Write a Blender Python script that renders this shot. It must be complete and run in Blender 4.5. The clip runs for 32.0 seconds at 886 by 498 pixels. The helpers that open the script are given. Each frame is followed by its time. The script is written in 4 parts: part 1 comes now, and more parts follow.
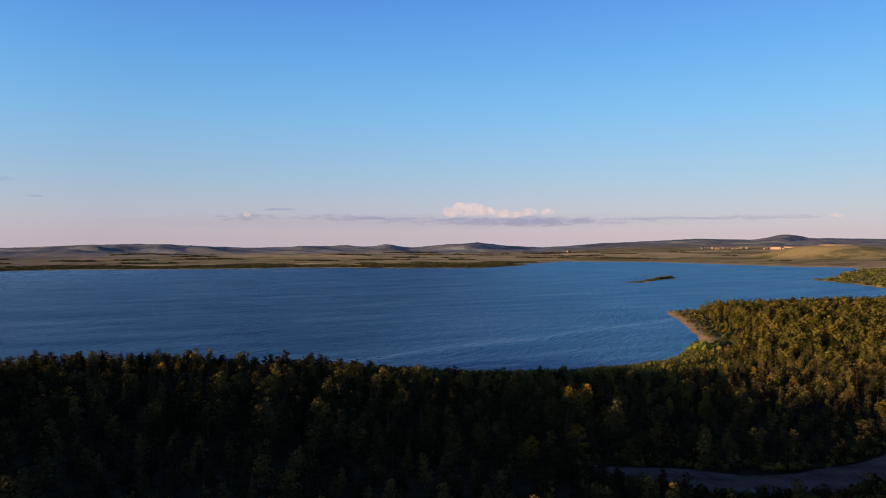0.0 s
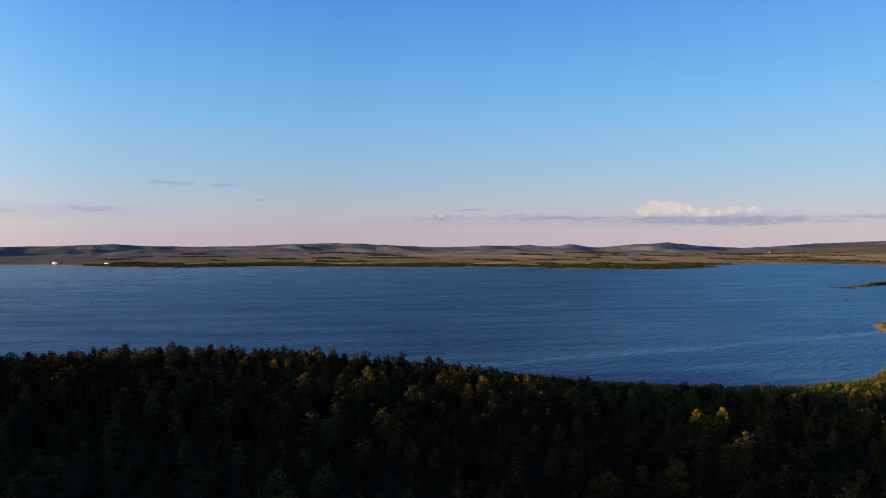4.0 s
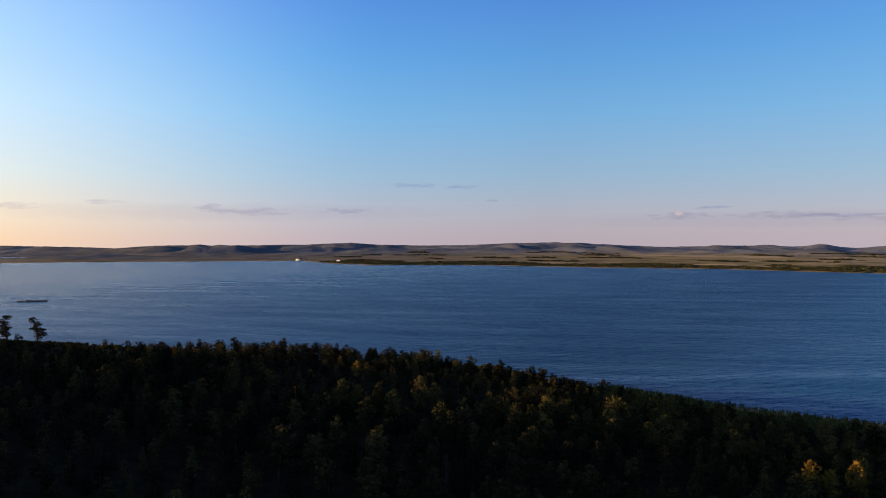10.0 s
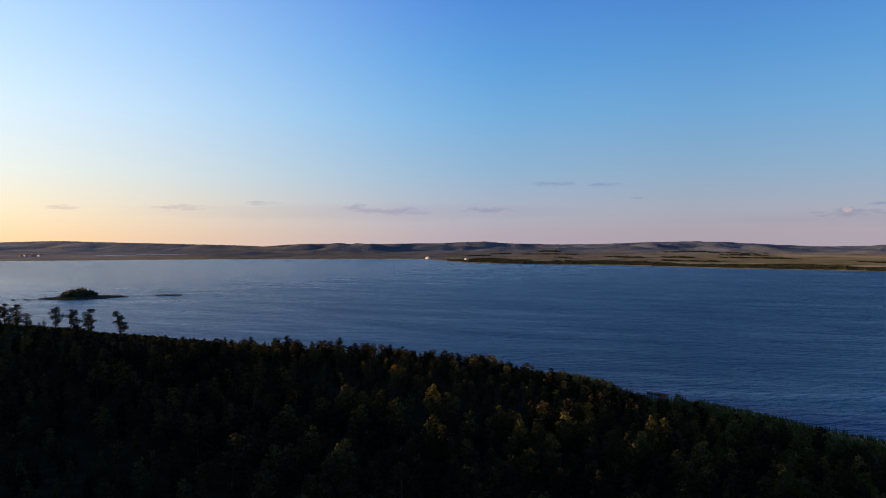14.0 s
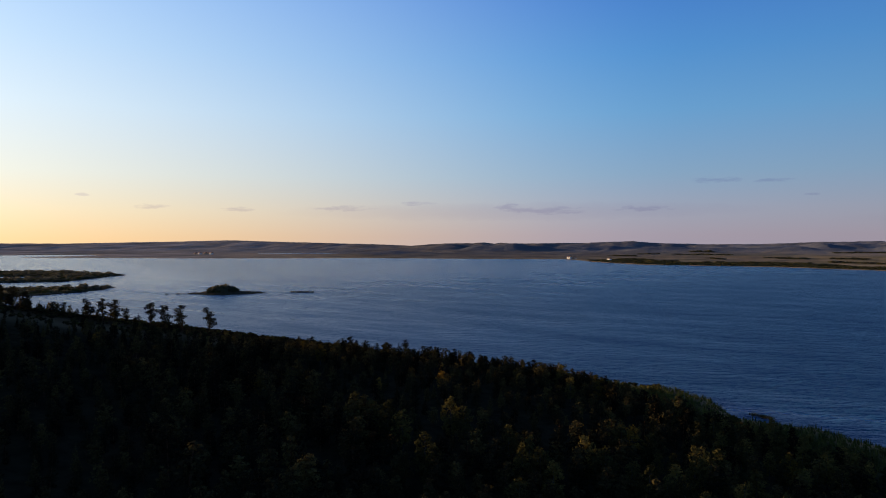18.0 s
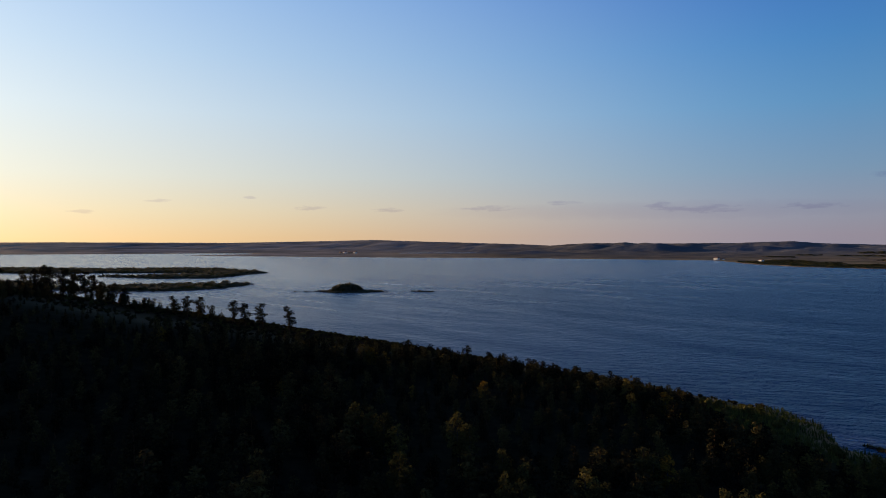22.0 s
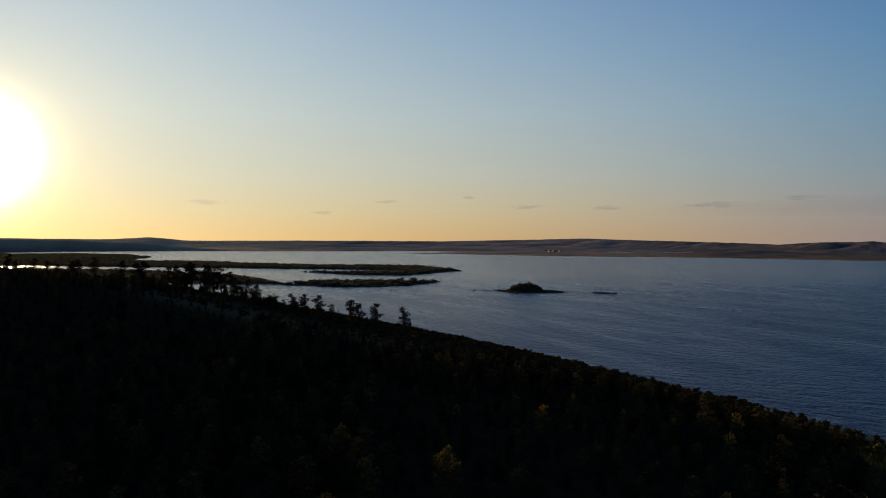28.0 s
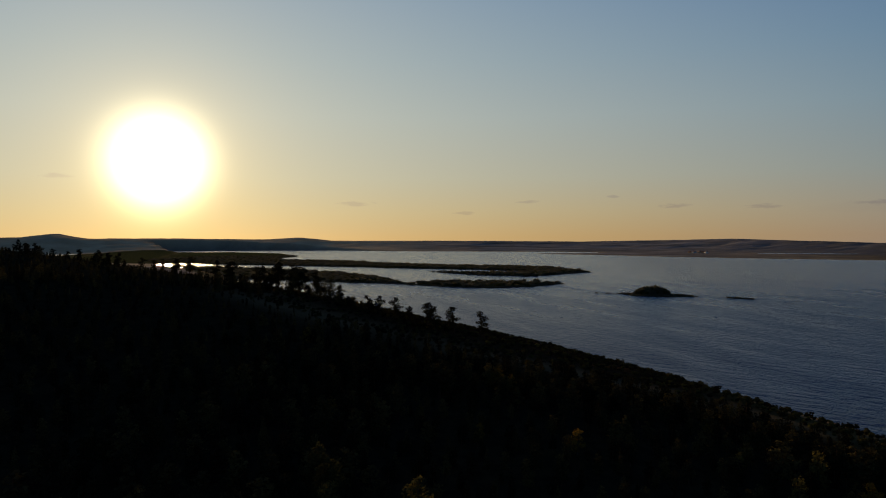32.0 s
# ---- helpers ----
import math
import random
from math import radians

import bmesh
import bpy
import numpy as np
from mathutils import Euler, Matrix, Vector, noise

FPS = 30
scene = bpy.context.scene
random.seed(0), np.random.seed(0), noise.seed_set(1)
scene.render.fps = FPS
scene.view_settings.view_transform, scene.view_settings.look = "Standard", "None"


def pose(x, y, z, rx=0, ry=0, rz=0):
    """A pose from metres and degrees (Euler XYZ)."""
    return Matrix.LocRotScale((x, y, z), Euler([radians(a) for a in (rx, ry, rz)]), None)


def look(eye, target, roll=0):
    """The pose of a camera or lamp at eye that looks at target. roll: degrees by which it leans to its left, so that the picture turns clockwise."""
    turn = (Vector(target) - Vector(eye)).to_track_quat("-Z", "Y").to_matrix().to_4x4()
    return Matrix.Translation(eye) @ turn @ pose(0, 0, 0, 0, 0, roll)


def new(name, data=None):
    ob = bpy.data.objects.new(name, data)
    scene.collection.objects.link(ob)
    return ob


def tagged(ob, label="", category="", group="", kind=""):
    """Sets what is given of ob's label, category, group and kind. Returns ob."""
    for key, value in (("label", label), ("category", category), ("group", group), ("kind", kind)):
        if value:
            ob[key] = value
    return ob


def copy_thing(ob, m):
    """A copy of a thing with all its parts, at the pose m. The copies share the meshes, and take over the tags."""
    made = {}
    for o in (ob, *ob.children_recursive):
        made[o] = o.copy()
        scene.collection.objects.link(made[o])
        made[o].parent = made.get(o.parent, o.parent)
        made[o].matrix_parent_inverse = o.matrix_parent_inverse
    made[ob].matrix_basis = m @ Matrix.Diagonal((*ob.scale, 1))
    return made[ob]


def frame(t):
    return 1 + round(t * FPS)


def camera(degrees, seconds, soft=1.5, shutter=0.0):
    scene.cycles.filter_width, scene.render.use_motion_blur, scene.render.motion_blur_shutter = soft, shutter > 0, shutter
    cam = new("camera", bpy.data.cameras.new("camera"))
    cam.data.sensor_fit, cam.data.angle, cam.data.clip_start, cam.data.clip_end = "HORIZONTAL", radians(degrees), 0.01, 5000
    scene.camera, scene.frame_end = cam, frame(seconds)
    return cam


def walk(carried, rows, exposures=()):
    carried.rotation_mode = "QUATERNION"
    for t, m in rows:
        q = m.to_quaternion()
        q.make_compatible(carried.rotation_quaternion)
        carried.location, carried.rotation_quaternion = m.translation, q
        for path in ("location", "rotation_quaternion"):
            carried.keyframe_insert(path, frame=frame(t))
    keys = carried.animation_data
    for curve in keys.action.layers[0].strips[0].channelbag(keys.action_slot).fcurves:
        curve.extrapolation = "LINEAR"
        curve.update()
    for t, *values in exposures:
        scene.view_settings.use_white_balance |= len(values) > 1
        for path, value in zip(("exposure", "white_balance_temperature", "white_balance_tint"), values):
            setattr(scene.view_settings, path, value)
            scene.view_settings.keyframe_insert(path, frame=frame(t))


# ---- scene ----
cam = camera(64.60, 32.0, 1.0)
# seconds, x, y, z in metres over the lake, then yaw, pitch and roll in degrees
ROWS = [
    (0.0, 0.00, 0.00, 69.77, -0.02, -1.04, 0.17),
    (0.5, 2.86, 2.52, 69.70, 2.11, -1.05, 0.17),
    (1.0, 5.85, 5.04, 69.62, 4.14, -1.05, 0.17),
    (1.5, 9.02, 7.70, 69.55, 6.03, -1.05, 0.18),
    (2.0, 12.26, 10.39, 69.47, 7.93, -1.04, 0.18),
    (2.5, 15.54, 13.19, 69.40, 9.79, -1.03, 0.18),
    (3.0, 18.84, 15.96, 69.33, 11.66, -1.03, 0.19),
    (3.5, 22.18, 18.90, 69.26, 13.52, -1.02, 0.19),
    (5.5, 35.64, 31.22, 69.00, 20.84, -0.97, 0.20),
    (6.0, 38.92, 34.44, 68.93, 22.42, -0.98, 0.20),
    (6.5, 42.11, 37.69, 68.87, 23.93, -0.99, 0.21),
    (7.0, 45.25, 41.13, 68.81, 25.45, -0.98, 0.21),
    (7.5, 48.22, 44.74, 68.75, 26.97, -1.00, 0.21),
    (8.0, 51.13, 48.36, 68.69, 28.46, -1.03, 0.22),
    (8.5, 53.84, 52.05, 68.63, 29.92, -1.04, 0.22),
    (9.0, 56.50, 55.83, 68.57, 31.37, -1.05, 0.22),
    (9.5, 59.19, 59.67, 68.52, 32.79, -1.03, 0.22),
    (10.0, 61.71, 63.56, 68.46, 34.19, -0.99, 0.23),
    (10.5, 64.09, 67.54, 68.41, 35.44, -0.99, 0.23),
    (11.0, 66.39, 71.51, 68.36, 36.71, -1.00, 0.23),
    (11.5, 68.57, 75.57, 68.31, 37.98, -1.01, 0.24),
    (12.0, 70.64, 79.58, 68.26, 39.28, -1.00, 0.24),
    (12.5, 72.58, 83.66, 68.21, 40.66, -1.00, 0.24),
    (13.0, 74.45, 87.78, 68.16, 42.15, -1.01, 0.25),
    (13.5, 76.22, 91.95, 68.11, 43.80, -1.03, 0.25),
    (14.0, 77.90, 96.15, 68.07, 45.57, -1.04, 0.25),
    (14.5, 79.38, 100.35, 68.02, 47.19, -1.04, 0.26),
    (16.5, 84.25, 118.22, 67.85, 53.42, -1.03, 0.27),
    (17.0, 85.20, 122.44, 67.81, 54.92, -1.02, 0.27),
    (17.5, 85.93, 126.90, 67.78, 56.42, -1.02, 0.28),
    (18.0, 86.60, 131.26, 67.74, 57.90, -1.02, 0.28),
    (18.5, 87.11, 135.60, 67.70, 59.38, -1.02, 0.28),
    (19.0, 87.47, 140.03, 67.67, 60.85, -1.01, 0.29),
    (19.5, 87.72, 144.48, 67.63, 62.35, -0.99, 0.29),
    (20.0, 87.78, 148.82, 67.60, 63.84, -0.99, 0.30),
    (20.5, 87.81, 153.24, 67.57, 65.33, -0.97, 0.30),
    (21.0, 87.70, 157.64, 67.54, 66.83, -0.96, 0.30),
    (21.5, 87.50, 161.87, 67.51, 68.29, -0.97, 0.31),
    (22.0, 87.08, 166.01, 67.48, 69.73, -0.98, 0.31),
    (22.5, 86.58, 170.21, 67.46, 71.19, -1.00, 0.31),
    (23.0, 86.04, 174.41, 67.43, 72.65, -1.01, 0.32),
    (23.5, 85.29, 178.67, 67.41, 74.11, -1.00, 0.32),
    (24.0, 84.34, 182.70, 67.38, 75.56, -1.00, 0.32),
    (24.5, 83.33, 186.70, 67.36, 77.02, -1.03, 0.33),
    (25.0, 81.96, 190.79, 67.34, 78.51, -1.02, 0.33),
    (25.5, 80.70, 194.43, 67.32, 79.86, -1.01, 0.34),
    (27.5, 73.61, 210.59, 67.25, 85.78, -1.01, 0.35),
    (28.0, 71.96, 214.23, 67.24, 87.21, -1.00, 0.36),
    (28.5, 69.86, 218.09, 67.22, 88.64, -0.98, 0.36),
    (29.0, 67.73, 221.82, 67.21, 90.04, -0.96, 0.36),
    (29.5, 65.52, 225.40, 67.20, 91.47, -0.95, 0.37),
    (30.0, 63.22, 228.96, 67.19, 92.94, -0.95, 0.37),
    (30.5, 60.96, 232.26, 67.18, 94.37, -0.94, 0.38),
    (31.0, 58.80, 235.51, 67.17, 95.78, -0.92, 0.38),
    (31.5, 56.67, 238.62, 67.17, 97.25, -0.91, 0.38),
    (32.0, 54.57, 241.67, 67.16, 98.75, -0.91, 0.39),
]
# exposure falls and warms as the low sun comes into view: seconds, stops, kelvin, tint
EXPOSURES = [(0.0, 1.12, 6350, 9), (6.0, 1.10, 6400, 9), (12.0, 0.94, 6200, 9), (18.0, 0.58, 5900, 10), (23.0, 0.22, 5800, 9), (25.0, 0.08, 6200, 7), (28.0, -0.18, 6250, 5), (32.0, -0.58, 6550, 4)]
walk(cam, [(t, pose(x, y, z, 90 + pitch, roll, yaw)) for t, x, y, z, yaw, pitch, roll in ROWS], EXPOSURES)

# ---- sun and sky ----
SUN_AZ, SUN_EL = radians(120.8), radians(5.95)          # azimuth to the left of +y
TO_SUN = Vector((-math.sin(SUN_AZ) * math.cos(SUN_EL), math.cos(SUN_AZ) * math.cos(SUN_EL), math.sin(SUN_EL)))
SKY_STRENGTH, AIR_STRENGTH, SUN_STRENGTH = 0.02, 0.40, 6.5

sun_data = bpy.data.lights.new("sun", "SUN")
sun_data.energy, sun_data.angle, sun_data.color = SUN_STRENGTH, radians(0.6), (1.0, 0.67, 0.33)
sun = new("sun", sun_data)
LAMP_EL = SUN_EL + radians(0.3)
sun.matrix_world = look(Vector((-math.sin(SUN_AZ) * math.cos(LAMP_EL), math.cos(SUN_AZ) * math.cos(LAMP_EL), math.sin(LAMP_EL))) * 900, (0, 0, 0))


class Nodes:
    """Short hand for node trees."""

    def __init__(self, tree):
        self.tree = tree
        tree.nodes.clear()

    def add(self, kind, **values):
        n = self.tree.nodes.new(kind)
        for k, v in values.items():
            setattr(n, k, v)
        return n

    def link(self, a, b):
        self.tree.links.new(a, b)

    def plug(self, socket, value):
        if hasattr(value, "is_output"):
            self.link(value, socket)
        else:
            socket.default_value = value

    def math(self, op, a, b=None, clamp=False):
        n = self.add("ShaderNodeMath", operation=op, use_clamp=clamp)
        self.plug(n.inputs[0], a)
        if b is not None:
            self.plug(n.inputs[1], b)
        return n.outputs[0]

    def ramp(self, fac, stops):
        n = self.add("ShaderNodeValToRGB")
        el = n.color_ramp.elements
        while len(el) < len(stops):
            el.new(0.5)
        for e, (p, c) in zip(el, stops):
            e.position = p
            e.color = (*c, 1) if len(c) == 3 else c
        self.plug(n.inputs[0], fac)
        return n.outputs[0]

    def mix(self, fac, a, b, blend="MIX"):
        n = self.add("ShaderNodeMix", data_type="RGBA", blend_type=blend)
        self.plug(n.inputs[0], fac)
        for s, v in ((n.inputs[6], a), (n.inputs[7], b)):
            self.plug(s, (*v, 1) if isinstance(v, tuple) and len(v) == 3 else v)
        return n.outputs[2]

    def noise(self, vector, scale, detail=3.0, rough=0.55, out=0):
        n = self.add("ShaderNodeTexNoise")
        n.inputs["Scale"].default_value, n.inputs["Detail"].default_value, n.inputs["Roughness"].default_value = scale, detail, rough
        if vector is not None:
            self.link(vector, n.inputs["Vector"])
        return n.outputs[out]

    def stretch(self, vector, scale, rot=0.0):
        n = self.add("ShaderNodeMapping")
        n.inputs["Scale"].default_value = scale
        if rot:
            turned = self.add("ShaderNodeMapping")
            turned.inputs["Rotation"].default_value = (0, 0, -rot)
            self.link(vector, turned.inputs["Vector"])
            vector = turned.outputs[0]
        self.link(vector, n.inputs["Vector"])
        return n.outputs[0]


world = bpy.data.worlds.new("world")
scene.world = world
world.use_nodes = True
w = Nodes(world.node_tree)
sky = w.add("ShaderNodeTexSky", sky_type="NISHITA", sun_disc=False, sun_elevation=SUN_EL, sun_rotation=-SUN_AZ, altitude=300, air_density=1.0, dust_density=0.2, ozone_density=3.0)
way = w.add("ShaderNodeTexCoord").outputs["Generated"]
xyz = w.add("ShaderNodeSeparateXYZ")
w.link(way, xyz.inputs[0])
dot = w.add("ShaderNodeVectorMath", operation="DOT_PRODUCT")
w.link(way, dot.inputs[0])
dot.inputs[1].default_value = TO_SUN
gap = w.math("MAXIMUM", w.math("SUBTRACT", 1.0, dot.outputs["Value"]), 0.0)      # 0 towards the sun, 2 away from it
up = w.math("MULTIPLY", xyz.outputs[2], 1.0, clamp=True)
# evening air: rose and lavender haze away from the sun, straw and orange below it, blue above
cool = w.ramp(up, [(0.000, (0.54, 0.45, 0.54)), (0.036, (0.50, 0.49, 0.61)), (0.084, (0.37, 0.52, 0.70)), (0.168, (0.225, 0.50, 0.82)), (0.244, (0.14, 0.41, 0.83)), (0.328, (0.095, 0.29, 0.79)), (0.400, (0.08, 0.24, 0.70)), (0.6, (0.055, 0.16, 0.50)), (1.0, (0.04, 0.11, 0.36))])
warm = w.ramp(up, [(0.000, (1.05, 0.66, 0.31)), (0.036, (1.03, 0.77, 0.47)), (0.084, (0.93, 0.85, 0.70)), (0.168, (0.78, 0.86, 0.90)), (0.244, (0.60, 0.77, 0.95)), (0.328, (0.44, 0.65, 0.96)), (0.400, (0.34, 0.55, 0.90)), (0.6, (0.20, 0.36, 0.66)), (1.0, (0.07, 0.16, 0.42))])
turn = w.add("ShaderNodeMapRange", interpolation_type="SMOOTHSTEP")
turn.inputs["From Min"].default_value, turn.inputs["From Max"].default_value = 0.05, 0.85
w.link(gap, turn.inputs["Value"])
air = w.mix(turn.outputs[0], warm, cool)
# the air brightens towards the sun
air = w.mix(1.0, air, w.ramp(w.math("MULTIPLY", gap, 0.5), [(0.02, (1.48, 1.46, 1.40)), (0.2, (1.28, 1.27, 1.25)), (0.32, (1.12, 1.12, 1.12)), (0.42, (0.98, 0.98, 0.99)), (0.54, (0.89, 0.89, 0.91)), (0.70, (0.94, 0.94, 0.95)), (0.85, (1.0, 1.0, 1.0))]), "MULTIPLY")
# evening clouds: bearing to the left of +y, height over the level, width and depth, all in degrees
VEILS = [(-5.5, 1.20, 27.0, 0.9), (-7.5, 1.0, 12.0, 0.7), (15.5, 1.55, 6.0, 0.8), (13.9, 2.15, 1.8, 0.3), (32.6, 4.05, 3.4, 0.4), (30.1, 2.95, 1.3, 0.3), (-24.0, 1.35, 13.0, 0.5), (36.6, 4.2, 4.4, 0.6),
         (49.5, 2.05, 9.0, 0.8), (60.0, 2.7, 4.2, 0.45), (52.4, 2.3, 3.0, 0.8), (85.1, 3.2, 1.2, 0.3), (91.8, 2.85, 2.6, 0.4), (80.5, 2.35, 4.0, 0.5), (74.2, 2.2, 3.4, 0.5), (66.0, 2.3, 6.5, 0.6), (127.7, 4.65, 2.8, 0.5),
         (105.8, 2.8, 4.0, 0.5), (97.0, 2.0, 2.4, 0.4), (42.0, 2.1, 6.0, 0.5), (8.0, 1.5, 10.0, 0.7)]
HEADS = [(-0.7, 1.95, 1.8, 0.9), (-1.6, 2.2, 2.0, 1.25), (-2.6, 2.2, 2.0, 1.3), (-3.5, 2.0, 1.7, 1.0), (-4.9, 1.85, 2.0, 0.7), (-5.9, 1.75, 2.0, 0.5), (-7.0, 1.9, 1.6, 0.75), (-8.5, 1.95, 1.3, 0.6),
         (15.6, 1.75, 0.8, 0.35), (-29.3, 1.45, 1.2, 0.3)]
bearing = w.math("MULTIPLY", w.math("ARCTAN2", w.math("MULTIPLY", xyz.outputs[0], -1.0), xyz.outputs[1]), 57.296)
rise = w.math("MULTIPLY", w.math("ARCSINE", xyz.outputs[2]), 57.296)
place = w.add("ShaderNodeCombineXYZ")
w.link(bearing, place.inputs[0]), w.link(rise, place.inputs[1])
torn = w.math("MULTIPLY", w.math("SUBTRACT", w.noise(w.stretch(place.outputs[0], (0.5, 1.2, 1.0)), 1.0, 4, 0.6), 0.5), 0.75)


def heap(rows):
    """1 in the middle of the clouds of a list, 0 outside them."""
    total = None
    for b, r, wide, high in rows:
        ex, ey = w.math("MULTIPLY", w.math("SUBTRACT", bearing, b), 2 / wide), w.math("MULTIPLY", w.math("SUBTRACT", w.math("ADD", rise, w.math("MULTIPLY", torn, min(1.0, high))), r), 2 / high)
        one = w.math("SUBTRACT", 1.0, w.math("ADD", w.math("MULTIPLY", ex, ex), w.math("MULTIPLY", ey, ey)), clamp=True)
        total = one if total is None else w.math("MAXIMUM", total, one)
    return total


wisp = w.noise(w.stretch(place.outputs[0], (0.75, 3.6, 1.0)), 1.0, 6, 0.62)
air = w.mix(w.math("MULTIPLY", heap([(1.0, 1.2, 56.0, 1.5), (52.0, 2.0, 40.0, 1.6)]), 0.5), air, w.mix(1.0, air, (0.84, 0.80, 0.88), "MULTIPLY"))
thin = w.math("SUBTRACT", w.math("ADD", heap(VEILS), w.math("MULTIPLY", w.math("SUBTRACT", wisp, 0.5), 3.4)), 0.34)
thin = w.math("MULTIPLY", w.ramp(thin, [(0.0, (0, 0, 0)), (0.7, (1, 1, 1))]), w.ramp(heap(VEILS), [(0.0, (0, 0, 0)), (0.3, (1, 1, 1))]))
air = w.mix(w.math("MULTIPLY", thin, 0.8), air, w.mix(1.0, air, (0.76, 0.73, 0.86), "MULTIPLY"))
bank = w.math("MULTIPLY", w.math("SQRT", heap([(-6.9, 1.2, 13.5, 0.85), (-2.0, 1.35, 6.0, 0.4), (-17.0, 1.35, 9.0, 0.25), (4.5, 1.45, 6.0, 0.25), (12.9, 2.2, 2.4, 0.22)])), w.ramp(wisp, [(0.25, (0, 0, 0)), (0.5, (1, 1, 1))]))
air = w.mix(w.math("MULTIPLY", bank, 0.8), air, w.mix(1.0, air, (0.66, 0.72, 0.92), "MULTIPLY"))
curl = w.noise(place.outputs[0], 1.5, 4, 0.5)
domes = heap(HEADS)
puff = w.math("ADD", domes, w.math("MULTIPLY", w.math("SUBTRACT", curl, 0.5), 1.1))
puff = w.math("MULTIPLY", w.ramp(puff, [(0.08, (0, 0, 0)), (0.55, (1, 1, 1))]), w.ramp(domes, [(0.0, (0, 0, 0)), (0.25, (1, 1, 1))]))
lit = w.ramp(w.math("ADD", w.math("MULTIPLY", w.noise(place.outputs[0], 2.1, 3, 0.45), 0.8), w.math("MULTIPLY", w.math("SUBTRACT", rise, 1.6), 0.16)), [(0.34, (0.62, 0.48, 0.53)), (0.62, (0.90, 0.62, 0.61))])
air = w.mix(w.math("MULTIPLY", puff, 0.78), air, lit)
# the glare of the low sun: a blinding core and its aureole
core = w.math("POWER", 2.718, w.math("MULTIPLY", gap, -980.0))
halo = w.math("POWER", 2.718, w.math("MULTIPLY", w.math("SQRT", gap), -21.0))


def shine(color, strength):
    n = w.add("ShaderNodeBackground")
    w.plug(n.inputs[0], color)
    w.plug(n.inputs[1], strength)
    return n.outputs[0]


def both(a, b):
    n = w.add("ShaderNodeAddShader")
    w.link(a, n.inputs[0]), w.link(b, n.inputs[1])
    return n.outputs[0]


light = both(shine(sky.outputs[0], SKY_STRENGTH), shine(air, AIR_STRENGTH))
light = both(light, shine((1.0, 0.86, 0.55, 1), w.math("MULTIPLY", core, 7.0)))
light = both(light, shine((1.0, 0.63, 0.17, 1), w.math("MULTIPLY", halo, 1.25)))
light = both(light, shine((1.0, 0.76, 0.36, 1), w.math("MULTIPLY", w.math("POWER", 2.718, w.math("MULTIPLY", gap, -10.0)), 0.30)))
w.link(light, w.add("ShaderNodeOutputWorld").inputs[0])


# ---- materials ----
def material(name, build, rough=0.9):
    m = bpy.data.materials.new(name)
    m.use_nodes = True
    n = Nodes(m.node_tree)
    b = n.add("ShaderNodeBsdfPrincipled")
    b.inputs["Roughness"].default_value = rough
    b.inputs["Specular IOR Level"].default_value = 0.185 if rough < 0.7 else 0.0
    o = n.add("ShaderNodeOutputMaterial")
    n.link(b.outputs[0], o.inputs[0])
    build(n, b, o)
    return m


def where(n):
    return n.add("ShaderNodeNewGeometry").outputs["Position"]


def bump(n, b, height, strength, distance=0.1):
    k = n.add("ShaderNodeBump")
    k.inputs["Strength"].default_value, k.inputs["Distance"].default_value = strength, distance
    n.link(height, k.inputs["Height"])
    n.link(k.outputs[0], b.inputs["Normal"])


def plain(name, color, rough=0.8, scale=1.0, spread=0.25, metal=0.0):
    """A painted or rough surface with blotches and grain."""
    def build(n, b, o):
        p = where(n)
        f = n.math("ADD", n.math("MULTIPLY", n.noise(p, 0.6 * scale, 4), 0.6), n.math("MULTIPLY", n.noise(p, 7 * scale, 3), 0.4))
        dark = tuple(c * (1 - spread) for c in color)
        light = tuple(min(1, c * (1 + spread)) for c in color)
        n.link(n.ramp(f, [(0.3, dark), (0.7, light)]), b.inputs["Base Color"])
        b.inputs["Metallic"].default_value = metal
        bump(n, b, f, 0.3, 0.05)
    return material(name, build, rough)


def foliage(name, dark, mid, light, glow=0.35):
    """Leaves: tone varies from leaf to leaf and from tree to tree; some light passes through."""
    def build(n, b, o):
        p = where(n)
        g = n.add("ShaderNodeNewGeometry")
        island = g.outputs["Random Per Island"]
        f = n.math("ADD", n.math("MULTIPLY", n.noise(p, 0.12, 3), 0.38), n.math("ADD", n.math("MULTIPLY", island, 0.16), 0.05))
        tone = n.add("ShaderNodeAttribute", attribute_name="tone").outputs["Fac"]
        info = n.add("ShaderNodeObjectInfo")
        f = n.math("ADD", f, n.math("ADD", n.math("MULTIPLY", tone, 0.48), n.math("MULTIPLY", n.math("SUBTRACT", info.outputs["Random"], 0.5), 0.2)))
        c = n.ramp(f, [(0.25, dark), (0.52, mid), (0.82, light)])
        n.link(c, b.inputs["Base Color"])
        t = n.add("ShaderNodeBsdfTranslucent")
        n.link(c, t.inputs[0])
        m = n.add("ShaderNodeMixShader")
        m.inputs[0].default_value = glow
        n.link(b.outputs[0], m.inputs[1]), n.link(t.outputs[0], m.inputs[2])
        n.link(m.outputs[0], o.inputs[0])
    return material(name, build, 0.75)


